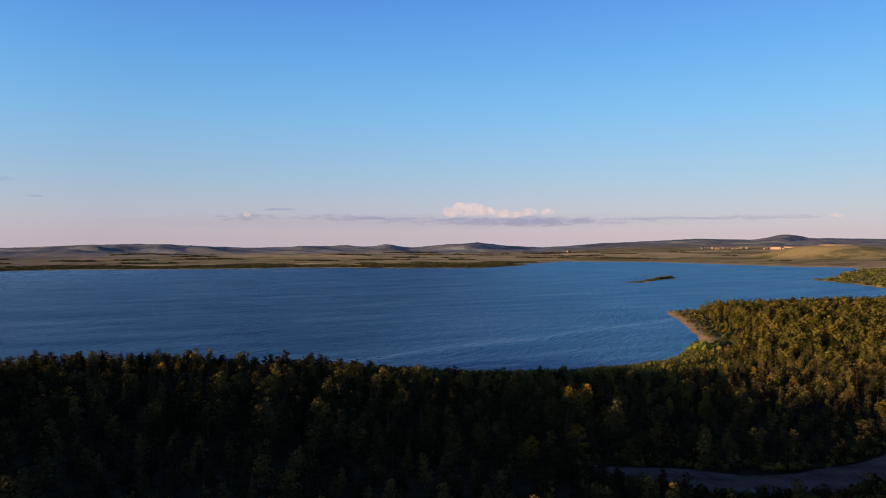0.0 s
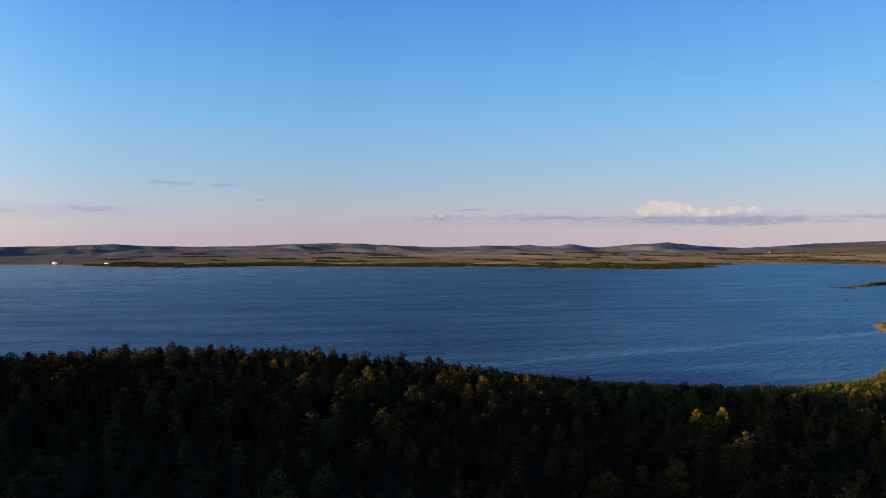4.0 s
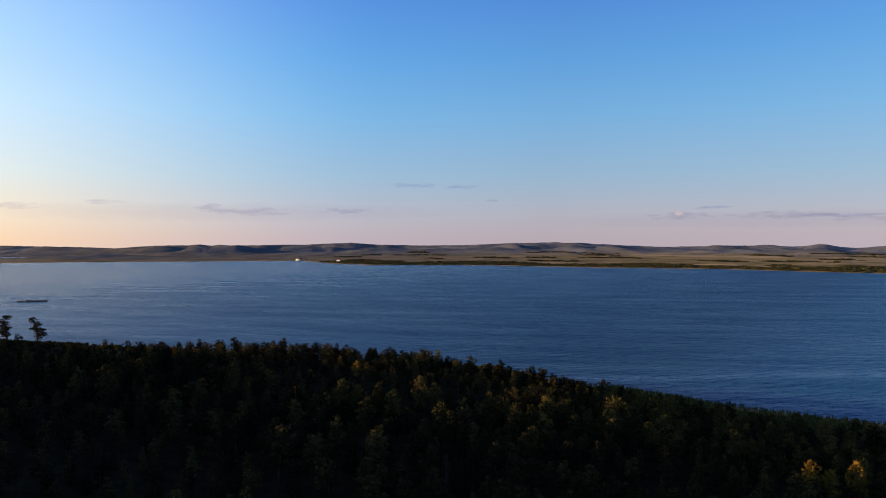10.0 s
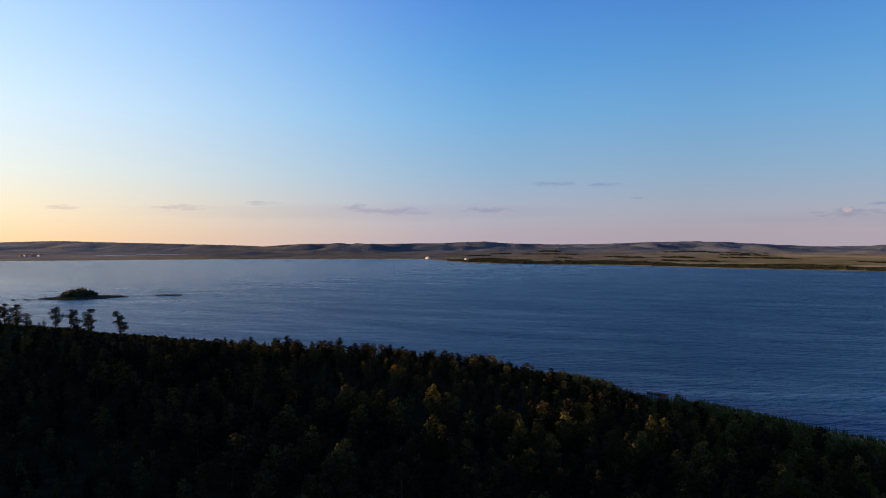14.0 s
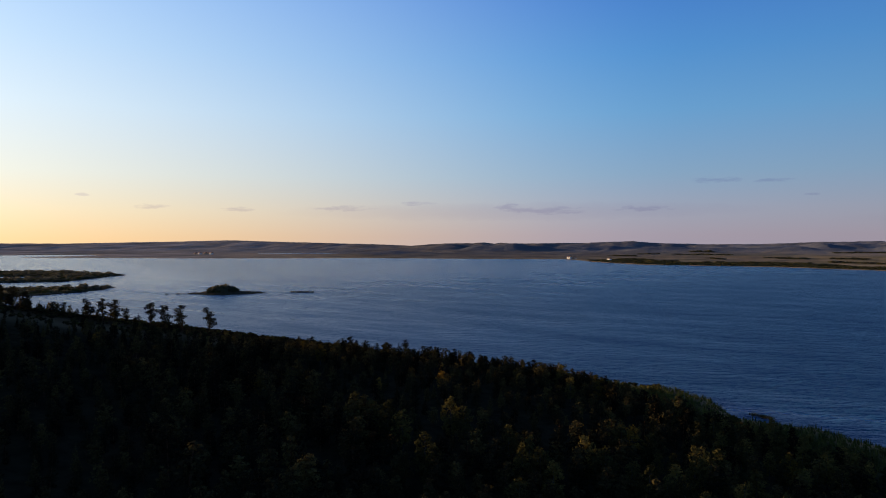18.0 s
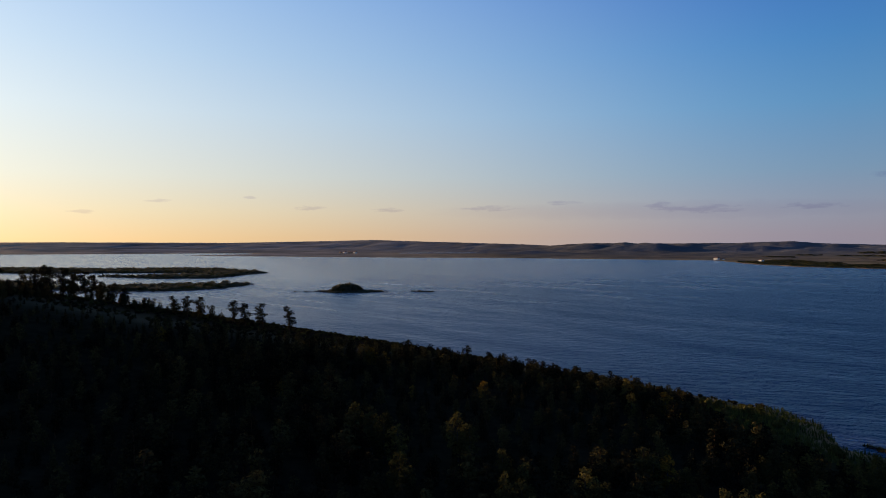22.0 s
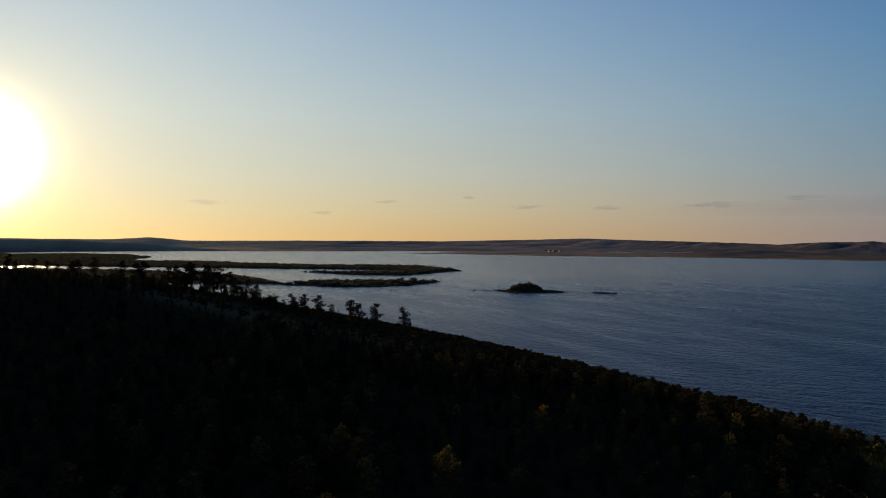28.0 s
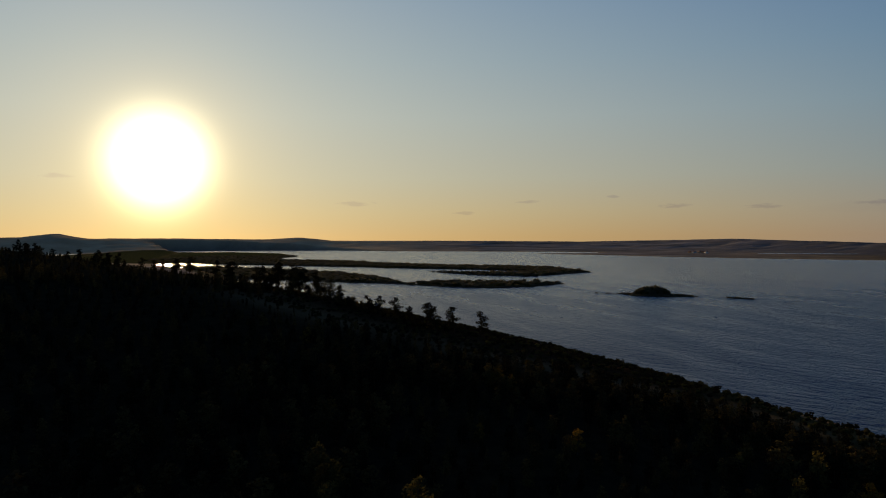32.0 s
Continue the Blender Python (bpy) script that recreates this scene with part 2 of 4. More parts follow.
def ground_look(n, b, o):
    p = where(n)
    def attr(k):
        return n.add("ShaderNodeAttribute", attribute_name=k).outputs["Fac"]
    big, mid, fine = n.noise(p, 0.004, 4), n.noise(p, 0.03, 4), n.noise(p, 0.6, 4)
    grass = n.ramp(mid, [(0.3, (0.19, 0.138, 0.070)), (0.5, (0.27, 0.195, 0.102)), (0.7, (0.35, 0.250, 0.138))])
    # fields and fallows in long strips
    cell = n.add("ShaderNodeTexVoronoi")
    cell.inputs["Scale"].default_value = 1.0
    n.link(n.stretch(p, (0.0016, 0.006, 0.0), 0.12), cell.inputs["Vector"])
    field = n.add("ShaderNodeSeparateXYZ")
    n.link(cell.outputs["Color"], field.inputs[0])
    crop = n.ramp(field.outputs[0], [(0.0, (0.10, 0.088, 0.040)), (0.35, (0.22, 0.158, 0.076)), (0.6, (0.35, 0.248, 0.135)), (0.85, (0.14, 0.096, 0.060)), (1.0, (0.27, 0.193, 0.098))])
    c = n.mix(n.math("MULTIPLY", attr("farm"), 0.75), grass, crop)
    scrub = n.ramp(n.noise(n.stretch(p, (0.6, 1.0, 1.0), 0.3), 0.012, 5, 0.65), [(0.5, (0, 0, 0)), (0.6, (1, 1, 1))])
    c = n.mix(n.math("MULTIPLY", scrub, n.math("MULTIPLY", attr("farm"), 0.6)), c, (0.035, 0.04, 0.018))
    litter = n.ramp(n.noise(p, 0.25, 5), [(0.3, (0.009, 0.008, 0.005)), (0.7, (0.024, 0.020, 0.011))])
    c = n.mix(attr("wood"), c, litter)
    # far hills take a grey-blue lightening: distance haze is part of this colour
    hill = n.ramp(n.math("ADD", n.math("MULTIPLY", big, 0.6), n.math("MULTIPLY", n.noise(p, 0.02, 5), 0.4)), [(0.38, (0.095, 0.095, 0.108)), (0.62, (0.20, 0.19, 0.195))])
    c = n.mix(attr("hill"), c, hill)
    low = n.ramp(n.noise(n.stretch(p, (0.0022, 0.0065, 0.0), 1.35), 1.0, 6, 0.66), [(0.44, (0, 0, 0)), (0.58, (1, 1, 1))])
    # towards the sun the western hills are paled: distance haze put into their colour
    c = n.mix(attr("pale_haze"), c, n.ramp(n.noise(p, 0.006, 6, 0.6), [(0.35, (0.21, 0.18, 0.16)), (0.65, (0.33, 0.28, 0.24))]))
    c = n.mix(n.math("MULTIPLY", n.math("MULTIPLY", low, attr("farm")), n.math("MAXIMUM", n.math("MULTIPLY", attr("pale_haze"), 0.75), n.math("MULTIPLY", attr("hill"), 0.5))), c, (0.062, 0.060, 0.052))
    # warmer and lighter again by the sun: its hazy glare is in this colour
    c = n.mix(n.math("MULTIPLY", attr("dry"), 0.9), c, n.ramp(n.noise(p, 0.007, 5, 0.6), [(0.35, (0.42, 0.29, 0.16)), (0.65, (0.56, 0.41, 0.24))]))
    c = n.mix(attr("moor"), c, n.ramp(n.noise(p, 0.009, 6, 0.62), [(0.36, (0.052, 0.047, 0.045)), (0.5, (0.095, 0.083, 0.072)), (0.66, (0.16, 0.135, 0.105))]))
    # the dark knobs, greyed and blued by haze painted into their own colour
    c = n.mix(n.math("MULTIPLY", attr("hazy_slate"), n.ramp(n.noise(p, 0.018, 5, 0.6), [(0.35, (1, 1, 1)), (0.6, (0.55, 0.55, 0.55))])), c, (0.075, 0.08, 0.095))
    # near-black heath tone: the brow's shade is darkened into this ground colour
    c = n.mix(attr("heath"), c, n.ramp(n.noise(p, 0.3, 5), [(0.3, (0.017, 0.0105, 0.0055)), (0.7, (0.036, 0.022, 0.011))]))
    c = n.mix(attr("marsh"), c, n.ramp(n.noise(p, 0.15, 5), [(0.3, (0.03, 0.034, 0.012)), (0.7, (0.075, 0.068, 0.024))]))
    sand = n.ramp(n.noise(p, 0.12, 5), [(0.3, (0.25, 0.14, 0.068)), (0.7, (0.42, 0.255, 0.135))])
    c = n.mix(attr("sand"), c, sand)
    n.link(c, b.inputs["Base Color"])
    gully = n.math("MULTIPLY", n.math("MAXIMUM", attr("hill"), attr("moor")), n.math("MULTIPLY", n.noise(p, 0.013, 6, 0.62), 24.0))
    bump(n, b, n.math("ADD", gully, n.math("ADD", fine, n.math("MULTIPLY", mid, 3.0))), 0.8, 0.5)


def water_look(n, b, o):
    p = where(n)
    b.inputs["Specular IOR Level"].default_value = 0.32
    b.inputs["IOR"].default_value = 1.333
    # gusts roughen the lake in long lanes; a smoother slick runs across it to the sandy point
    lanes = n.noise(n.stretch(p, (0.006, 0.03, 0.0), 0.4), 1.0, 6, 0.68)
    xyz = n.add("ShaderNodeSeparateXYZ")
    n.link(p, xyz.inputs[0])
    # paler eastwards: sandy shallows, and the brightness opposite the sun put into the colour
    lit_shoal = n.math("MULTIPLY", n.math("ADD", xyz.outputs[0], 60.0), 1 / 260, clamp=True)
    n.link(n.mix(lit_shoal, (0.0015, 0.041, 0.118), (0.024, 0.142, 0.290)), b.inputs["Base Color"])
    off = n.math("SUBTRACT", xyz.outputs[1], n.math("ADD", n.math("MULTIPLY", xyz.outputs[0], 0.78), 433.0))
    off = n.math("ADD", off, n.math("MULTIPLY", n.math("SUBTRACT", n.noise(p, 0.012, 3), 0.5), 20.0))
    slick = n.math("POWER", 2.718, n.math("MULTIPLY", n.math("MULTIPLY", off, off), -0.012))
    slick = n.math("MULTIPLY", slick, n.math("LESS_THAN", n.math("ABSOLUTE", n.math("SUBTRACT", xyz.outputs[0], 60.0)), 150.0))
    # the western arms lie in the lee of the hill and the spits
    lee = n.math("MULTIPLY", n.math("ADD", n.math("MULTIPLY", xyz.outputs[0], -1.0), -180.0), 1 / 900, clamp=True)
    rough = n.mix(lee, n.ramp(lanes, [(0.32, (0.30,) * 3), (0.68, (0.52,) * 3)]), n.ramp(lanes, [(0.3, (0.16,) * 3), (0.7, (0.24,) * 3)]))
    n.link(n.mix(n.math("MULTIPLY", slick, 0.75), rough, (0.22, 0.22, 0.22)), b.inputs["Roughness"])
    # wave trains of several lengths, from gust fronts to chop
    front = n.noise(n.stretch(p, (0.010, 0.030, 0.0), 0.45), 1.0, 3, 0.7)
    swell = n.noise(n.stretch(p, (0.09, 0.21, 0.0), 0.9), 1.0, 3, 0.6)
    chop = n.noise(n.stretch(p, (0.4, 0.8, 0.0), 0.6), 1.0, 2, 0.6)
    h = n.math("ADD", n.math("MULTIPLY", front, 2.0), n.math("ADD", n.math("MULTIPLY", swell, 2.3), n.math("MULTIPLY", chop, 0.7)))
    calm = n.math("MULTIPLY", n.math("SUBTRACT", 1.0, n.math("MULTIPLY", slick, 0.6)), n.math("SUBTRACT", 1.0, n.math("MULTIPLY", lee, 0.5)))
    # the cove under the western brow is sheltered
    cove = n.math("MULTIPLY", n.math("MULTIPLY", n.math("SUBTRACT", -150.0, xyz.outputs[0]), 1 / 120, clamp=True), n.math("MULTIPLY", n.math("SUBTRACT", 520.0, xyz.outputs[1]), 1 / 160, clamp=True))
    calm = n.math("MULTIPLY", calm, n.math("SUBTRACT", 1.0, n.math("MULTIPLY", cove, 0.6)))
    bump(n, b, n.math("MULTIPLY", n.math("SUBTRACT", h, 2.5), n.math("MULTIPLY", calm, n.math("ADD", n.math("MULTIPLY", lanes, 1.1), 0.45))), 1.0, 3.6)


GROUND = material("earth_and_grass", ground_look, 0.95)
WATER = material("lake_water", water_look, 0.2)
PINE_LEAF = foliage("pine_needles", (0.0065, 0.006, 0.0038), (0.021, 0.018, 0.0095), (0.090, 0.066, 0.021), 0.12)
BIRCH_LEAF = foliage("birch_leaves", (0.014, 0.0135, 0.006), (0.046, 0.040, 0.0135), (0.130, 0.095, 0.024), 0.25)
# the point's birch again, lightened: its sunlight is put into the leaf colour
LIT_BIRCH_LEAF = foliage("birch_leaves_painted_sunlit", (0.034, 0.031, 0.009), (0.070, 0.060, 0.013), (0.150, 0.106, 0.022), 0.3)
GOLD_LEAF = foliage("yellowed_leaves", (0.036, 0.024, 0.005), (0.088, 0.056, 0.010), (0.185, 0.105, 0.017), 0.2)
SHRUB_LEAF = foliage("willow_leaves", (0.020, 0.020, 0.008), (0.044, 0.042, 0.013), (0.09, 0.076, 0.021), 0.15)
SPIT_LEAF = foliage("dry_reeds_and_willow", (0.062, 0.054, 0.036), (0.10, 0.086, 0.054), (0.145, 0.122, 0.074), 0.25)
FAR_LEAF = foliage("sunlit_far_thickets", (0.032, 0.030, 0.017), (0.047, 0.044, 0.022), (0.068, 0.059, 0.028), 0.06)
LUSH_LEAF = foliage("lush_willow_leaves", (0.06, 0.075, 0.014), (0.11, 0.125, 0.022), (0.18, 0.19, 0.036), 0.35)
REED = foliage("reeds", (0.030, 0.032, 0.010), (0.070, 0.072, 0.018), (0.16, 0.15, 0.032), 0.3)
PINE_BARK = plain("pine_bark", (0.055, 0.030, 0.018), 0.95, 2.0, 0.5)
BIRCH_BARK = plain("birch_bark", (0.045, 0.042, 0.038), 0.9, 2.0, 0.5)
TRACK = plain("dusty_gravel", (0.056, 0.038, 0.036), 0.95, 0.25, 0.6)

# ---- the lie of the land ----
# lake outline, clockwise from the sandy point on the east, metres
LAKE = [(202, 648), (196, 588), (181, 514), (170, 459), (163, 445), (146, 421), (127, 392), (97, 375), (62, 363), (10, 360),
        (-30, 368), (-50, 371), (-62, 364), (-76, 361), (-100, 378), (-120, 382), (-134, 376), (-155, 367), (-205, 345), (-262, 310), (-325, 262), (-400, 180), (-480, 80), (-600, -60), (-780, -190),
        (-985, -250), (-1250, -420), (-1600, -720), (-1950, -1010), (-2350, -1180), (-3200, -1600), (-3800, -2115), (-3992, -1728), (-3900, -1300), (-3800, -1000), (-3480, -540),
        (-3300, -60), (-3220, 230), (-3080, 430), (-2960, 440), (-2885, 300), (-2878, 160), (-2700, 285), (-2505, 490), (-2310, 640), (-2120, 870), (-1940, 1110), (-1650, 1340), (-1440, 1515), (-1200, 1410), (-1045, 1385), (-800, 1505), (-515, 1515),
        (-280, 1570), (-20, 1530), (90, 1530), (150, 1605), (215, 1668)]
BAY = [(160, 1720), (255, 1805), (340, 1915), (550, 1860), (695, 1663), (780, 1565), (870, 1500), (850, 1400), (690, 1230), (652, 1144), (576, 1085), (585, 1010), (577, 915), (760, 850),
       (980, 800), (820, 735), (600, 705), (420, 690), (290, 668)]
# islands and spits that stand in the lake
ISLES = [
    [(-1300, 318), (-1203, 248), (-1150, 208), (-1181, 117), (-1313, 3), (-1292, 50), (-1262, 110), (-1268, 185), (-1320, 225), (-1398, 96), (-1479, -102), (-1556, -257), (-1626, -426), (-1700, -620),
     (-1850, -860), (-2250, -1020), (-3250, -1480), (-3000, -1080), (-2500, -760), (-2160, -640), (-2040, -590), (-1960, -391), (-1880, -287), (-1715, -160),
     (-1590, 6), (-1550, 144), (-1480, 245), (-1380, 285)],
    [(-968, 261), (-896, 215), (-872, 156), (-893, 91), (-949, 16), (-975, -65), (-1022, -170), (-1080, -330), (-1400, -560), (-1600, -690), (-1500, -600), (-1425, -440), (-1395, -341), (-1265, -172),
     (-1110, -47), (-1035, -3), (-985, 8), (-952, 44), (-985, 70), (-998, 131), (-985, 180), (-980, 229)],
    [(-800, 278), (-785, 320), (-757, 335), (-744, 370), (-752, 400), (-766, 398), (-780, 385), (-798, 345), (-793, 318)],
    [(-746, 428), (-731, 434), (-718, 456), (-737, 450)],
    [(-3352, -1854), (-3360, -1641), (-3340, -1350), (-3033, -985), (-2480, -700), (-2170, -680), (-1951, -715), (-1791, -776), (-1752, -903), (-1850, -1250), (-2300, -1700), (-3000, -2000)],
    [(259, 1044), (298, 1038), (336, 1097), (393, 1160), (374, 1182), (320, 1099)],
]

# shallow ponds in the flat land beyond the lake
PONDS = [
    [(-2720, 1010), (-2800, 1040), (-2770, 1180), (-2660, 1330), (-2590, 1290), (-2680, 1160)],
    [(-3076, -2157), (-2933, -1916), (-2613, -1646), (-2560, -1690), (-2860, -1990), (-3010, -2200)],
    [(-2400, -1600), (-2290, -1470), (-2250, -1500), (-2360, -1640)],
]


# height of the wooded hill: knolls on a grid of 110 m
KNOLL_X, KNOLL_Y, KNOLL_R = (-440, 7), (-170, 6), 88.0
KNOLLS = [
    [21.2, 26.8, 17.7, 9.4, 7.4, 6.4, 5.6], [10.7, 16.3, 11.2, 7.9, 7.7, 5.6, 4.8], [-0.4, 13.0, 18.6, 14.8, 11.8, 5.1, 5.1],
    [-10.1, 14.2, 7.2, -3.0, 0.6, -1.3, 7.0], [-7.7, 6.8, 0.3, 17.0, 9.8, -3.0, 7.8], [1.5, 8.8, -2.6, -6.1, -10.0, -7.8, 5.4],
]
# the ring of far hills: bearing to the left of +y in degrees, distance, and how many degrees its skyline lies over the eye's level
RING_R = [(-60, 4300), (-13, 4300), (-8, 3300), (0, 3000), (27, 2950), (40, 3050), (52, 3050), (60, 3200), (70, 3800), (80, 4400), (96, 4680), (131, 4700), (180, 4600), (300, 4300)]
RING_E = [(-60, -0.4), (-32, -0.30), (-28, -0.22), (-26.2, -0.02), (-24.2, -0.34), (-19.5, -0.30), (-16.5, -0.46), (-12.5, -0.64), (-9.9, -0.86), (-7.6, -1.0), (-5.4, -0.9),
          (-2.1, -0.64), (0.9, -0.76), (3.6, -1.0), (5.7, -0.70), (7.2, -0.9), (12, -0.82), (17.2, -0.93), (22, -0.68), (25.2, -0.52), (29.2, -0.63), (33.4, -0.76), (38.9, -0.76), (42.3, -0.54),
          (49, -0.70), (54.5, -0.55), (60.3, -0.75), (67, -0.51), (74.6, -0.25), (86, -0.40), (95, -0.29), (103, -0.22), (106.3, -0.2), (109, 0.08), (112, -0.06), (118.5, 0.07), (124.7, 0.10),
          (126.6, 0.47), (129, 0.21), (140, 0.1), (180, -0.2), (300, -0.4)]
# darker knobs in front of it: bearing, distance, rise, width
FRONT = [(54.0, 2700, 20, 110), (51.3, 2650, 22, 85), (46, 2680, 15, 120), (40, 2600, 12, 100), (35, 2550, 12, 120), (30, 2500, 14, 90), (24, 2550, 14, 80), (21, 2500, 13, 60), (17, 2600, 12, 80),
         (13, 2700, 12, 70), (9, 2800, 9, 70), (-2, 2850, 8, 110), (62, 2500, 14, 120), (68, 2900, 14, 160)]
HUB = (45.0, 130.0)


def signed(px, py, outline):
    """Distance to a closed outline, positive inside it."""
    a = np.array(outline, float)
    best, inside = np.full(px.shape, 1e18), np.zeros(px.shape, bool)
    for (ax, ay), (bx, by) in zip(a, np.roll(a, -1, 0)):
        dx, dy = bx - ax, by - ay
        s = np.clip(((px - ax) * dx + (py - ay) * dy) / (dx * dx + dy * dy), 0, 1)
        best = np.minimum(best, (px - ax - s * dx) ** 2 + (py - ay - s * dy) ** 2)
        inside ^= ((ay > py) != (by > py)) & (px < dx * (py - ay) / (dy if dy else 1e-9) + ax)
    return np.where(inside, 1, -1) * np.sqrt(best)


def wobble(x, y, size, seed=0.0):
    """Cheap smooth noise, about -1 to 1, from a few crossed waves."""
    x, y = x / size, y / size
    return (np.sin(x * 1.3 + 2.1 * np.sin(y * 0.9 + seed) + seed) + np.sin(y * 1.7 + 1.7 * np.sin(x * 1.1 - seed) + 2 * seed) + np.sin((x + y) * 2.3 + seed * 3 + np.sin(x * 2.9)) * 0.6) / 2.6


def shore(x, y):
    """Metres from the water's edge, positive on dry land, and the same for the islands alone."""
    edge = 2.5 * wobble(x, y, 14.0, 1.0) + 1.2 * wobble(x, y, 5.0, 2.0)
    far = np.clip(np.hypot(x - HUB[0], y - HUB[1]) / 900, 0.5, 3.0)
    main = -signed(x, y, LAKE + BAY)
    for outline in PONDS:
        main = np.minimum(main, -signed(x, y, outline))
    isle = np.full(x.shape, -1e9)
    for outline in ISLES:
        isle = np.maximum(isle, signed(x, y, outline))
    return main + edge * far, isle + edge * np.minimum(far, 1.5)


def knolls(x, y):
    g = np.zeros(x.shape)
    for j in range(KNOLL_Y[1]):
        for i in range(KNOLL_X[1]):
            g += KNOLLS[j][i] * np.exp(-((x - KNOLL_X[0] - 110 * i) ** 2 + (y - KNOLL_Y[0] - 110 * j) ** 2) / (2 * KNOLL_R ** 2))
    return g


def knobs(x, y):
    """Rise of the dark knobs before the far hills."""
    g = np.zeros(x.shape)
    for bearing, dist, rise, wide in FRONT:
        c, s = math.cos(radians(bearing)), math.sin(radians(bearing))
        dx, dy = x - HUB[0] + dist * s, y - HUB[1] - dist * c
        g += rise * np.exp(-((dx * c + dy * s) / wide) ** 2 - ((dy * c - dx * s) / (wide * 0.7)) ** 2)
    return g


def lie(x, y):
    """Ground height with the shore distances it rests on."""
    main, isle = shore(x, y)
    sd = np.maximum(main, isle)
    dx, dy = x - HUB[0], y - HUB[1]
    r, th = np.hypot(dx, dy), np.degrees(np.arctan2(-dx, dy))
    th = np.where(th < -60, th + 360, th)
    near = np.clip(1 - (r - 420) / 260, 0, 1)
    near = near * near * (3 - 2 * near)
    dry = np.clip(main, 0, None)
    hill = np.maximum(knolls(x, y), 0) * (1 - np.exp(-dry / 35)) + 0.6 * wobble(x, y, 9.0, 4.0) * np.clip(dry / 40, 0, 1)
    ring_r = np.interp(th, *zip(*RING_R))
    ring_h = 68.0 + ring_r * np.tan(np.radians(np.interp(th, *zip(*RING_E))))
    slope = np.where(th > 62, 0.012, 0.017)
    plain_z = np.minimum(dry * slope, np.maximum(ring_h * 0.62, 6)) + 0.8 * wobble(x, y, 60.0) * np.clip(dry / 200, 0, 1)
    k = (r - ring_r)
    wide = ring_r * np.interp(th, (20, 34, 72, 84), (0.13, 0.075, 0.075, 0.13))
    crest = np.where(k < 0, np.exp(-(k / wide) ** 2), np.exp(-(k / 260.0) ** 2))
    layer = 0.34 * ring_h * (np.maximum(wobble(x, y, 120.0, 5.0), -0.2) + 0.4 * wobble(x, y, 45.0, 9.0)) * np.exp(-((k + 1.08 * wide) / (0.85 * wide)) ** 2)
    layer = layer + (6.0 * (0.5 - np.abs(wobble(x, y, 75.0, 2.0))) + 3.0 * (0.5 - np.abs(wobble(x, y, 38.0, 7.0)))) * np.exp(-(k / (0.2 * ring_r)) ** 2)
    layer = (layer + knobs(x, y)) * np.interp(th, (58, 70), (1.0, 0.35))
    far_z = plain_z + (np.maximum(ring_h, 3) - plain_z) * crest + layer * np.clip(dry / 250, 0, 1) - np.clip(k - 150, 0, None) * 0.05
    pond = np.min([-signed(x, y, outline) for outline in PONDS], axis=0)
    far_z = far_z * (1 - np.exp(-(np.maximum(pond, 0) / 260) ** 2))
    # flat-topped spoil hill by the town
    mesa = np.hypot((x - 1125) / 1.25, y - 2006)
    cone = np.clip((210 - mesa) / 165, 0, 1)
    far_z = far_z + cone * cone * (3 - 2 * cone) * np.maximum(40 - far_z, 0)
    z = hill * near + far_z * (1 - near)
    z = np.where(main > 0, z + np.minimum(dry * 0.05, 0.5), 0)
    isle_z = np.clip(isle, 0, None)
    z = np.where((isle > 0) & (main <= 0), np.minimum(isle_z * 0.06, 1.6 + 0.4 * wobble(x, y, 40.0)), z)
    return np.where(sd > 0, z, np.maximum(sd * 0.12, -3.0)), main, isle, near, r, k


def height(x, y):
    return float(lie(np.array([float(x)]), np.array([float(y)]))[0][0])


def mesh_from(name, verts, faces, mats, mat_index=None, smooth=False, tone=None):
    """A mesh from arrays; faces all have the same number of corners."""
    me = bpy.data.meshes.new(name)
    n, k = faces.shape
    me.vertices.add(len(verts))
    me.vertices.foreach_set("co", np.ascontiguousarray(verts, np.float32).ravel())
    me.loops.add(n * k)
    me.loops.foreach_set("vertex_index", np.ascontiguousarray(faces, np.int32).ravel())
    me.polygons.add(n)
    me.polygons.foreach_set("loop_start", np.arange(0, n * k, k, dtype=np.int32))
    for m in mats:
        me.materials.append(m)
    if mat_index is not None:
        me.polygons.foreach_set("material_index", np.ascontiguousarray(mat_index, np.int32))
    me.polygons.foreach_set("use_smooth", np.full(n, smooth))
    if tone is not None:
        me.attributes.new("tone", "FLOAT", "POINT").data.foreach_set("value", np.broadcast_to(np.asarray(tone, np.float32), len(verts)).copy())
    me.update(calc_edges=True)
    return me


def part(name, bm, mat, parent=None, label=""):
    me = bpy.data.meshes.new(name)
    bm.to_mesh(me)
    bm.free()
    me.materials.append(mat)
    ob = new(name, me)
    ob.parent = parent
    return tagged(ob, label)


# ground: one sheet, fine under the camera and coarse towards the skyline
RINGS, SPOKES = 310, 440
rad = np.concatenate([6.0 * 150 ** (np.arange(140) / 140), np.linspace(900, 4930, RINGS - 140)])
ang = np.radians(np.concatenate([np.linspace(-137, 38, 380, endpoint=False), np.linspace(38, 223, 60, endpoint=False)]))
gx = HUB[0] + rad[:, None] * np.sin(ang)
gy = HUB[1] + rad[:, None] * np.cos(ang)
gz, g_main, g_isle, g_near, g_r, g_k = lie(gx.ravel(), gy.ravel())
verts = np.concatenate([np.stack([gx.ravel(), gy.ravel(), gz], 1), [[*HUB, height(*HUB)]]])
i, j = np.meshgrid(np.arange(RINGS - 1), np.arange(SPOKES), indexing="ij")
a = (i * SPOKES + j).ravel()
b = (i * SPOKES + (j + 1) % SPOKES).ravel()
quads = np.stack([a, b, b + SPOKES, a + SPOKES], 1)
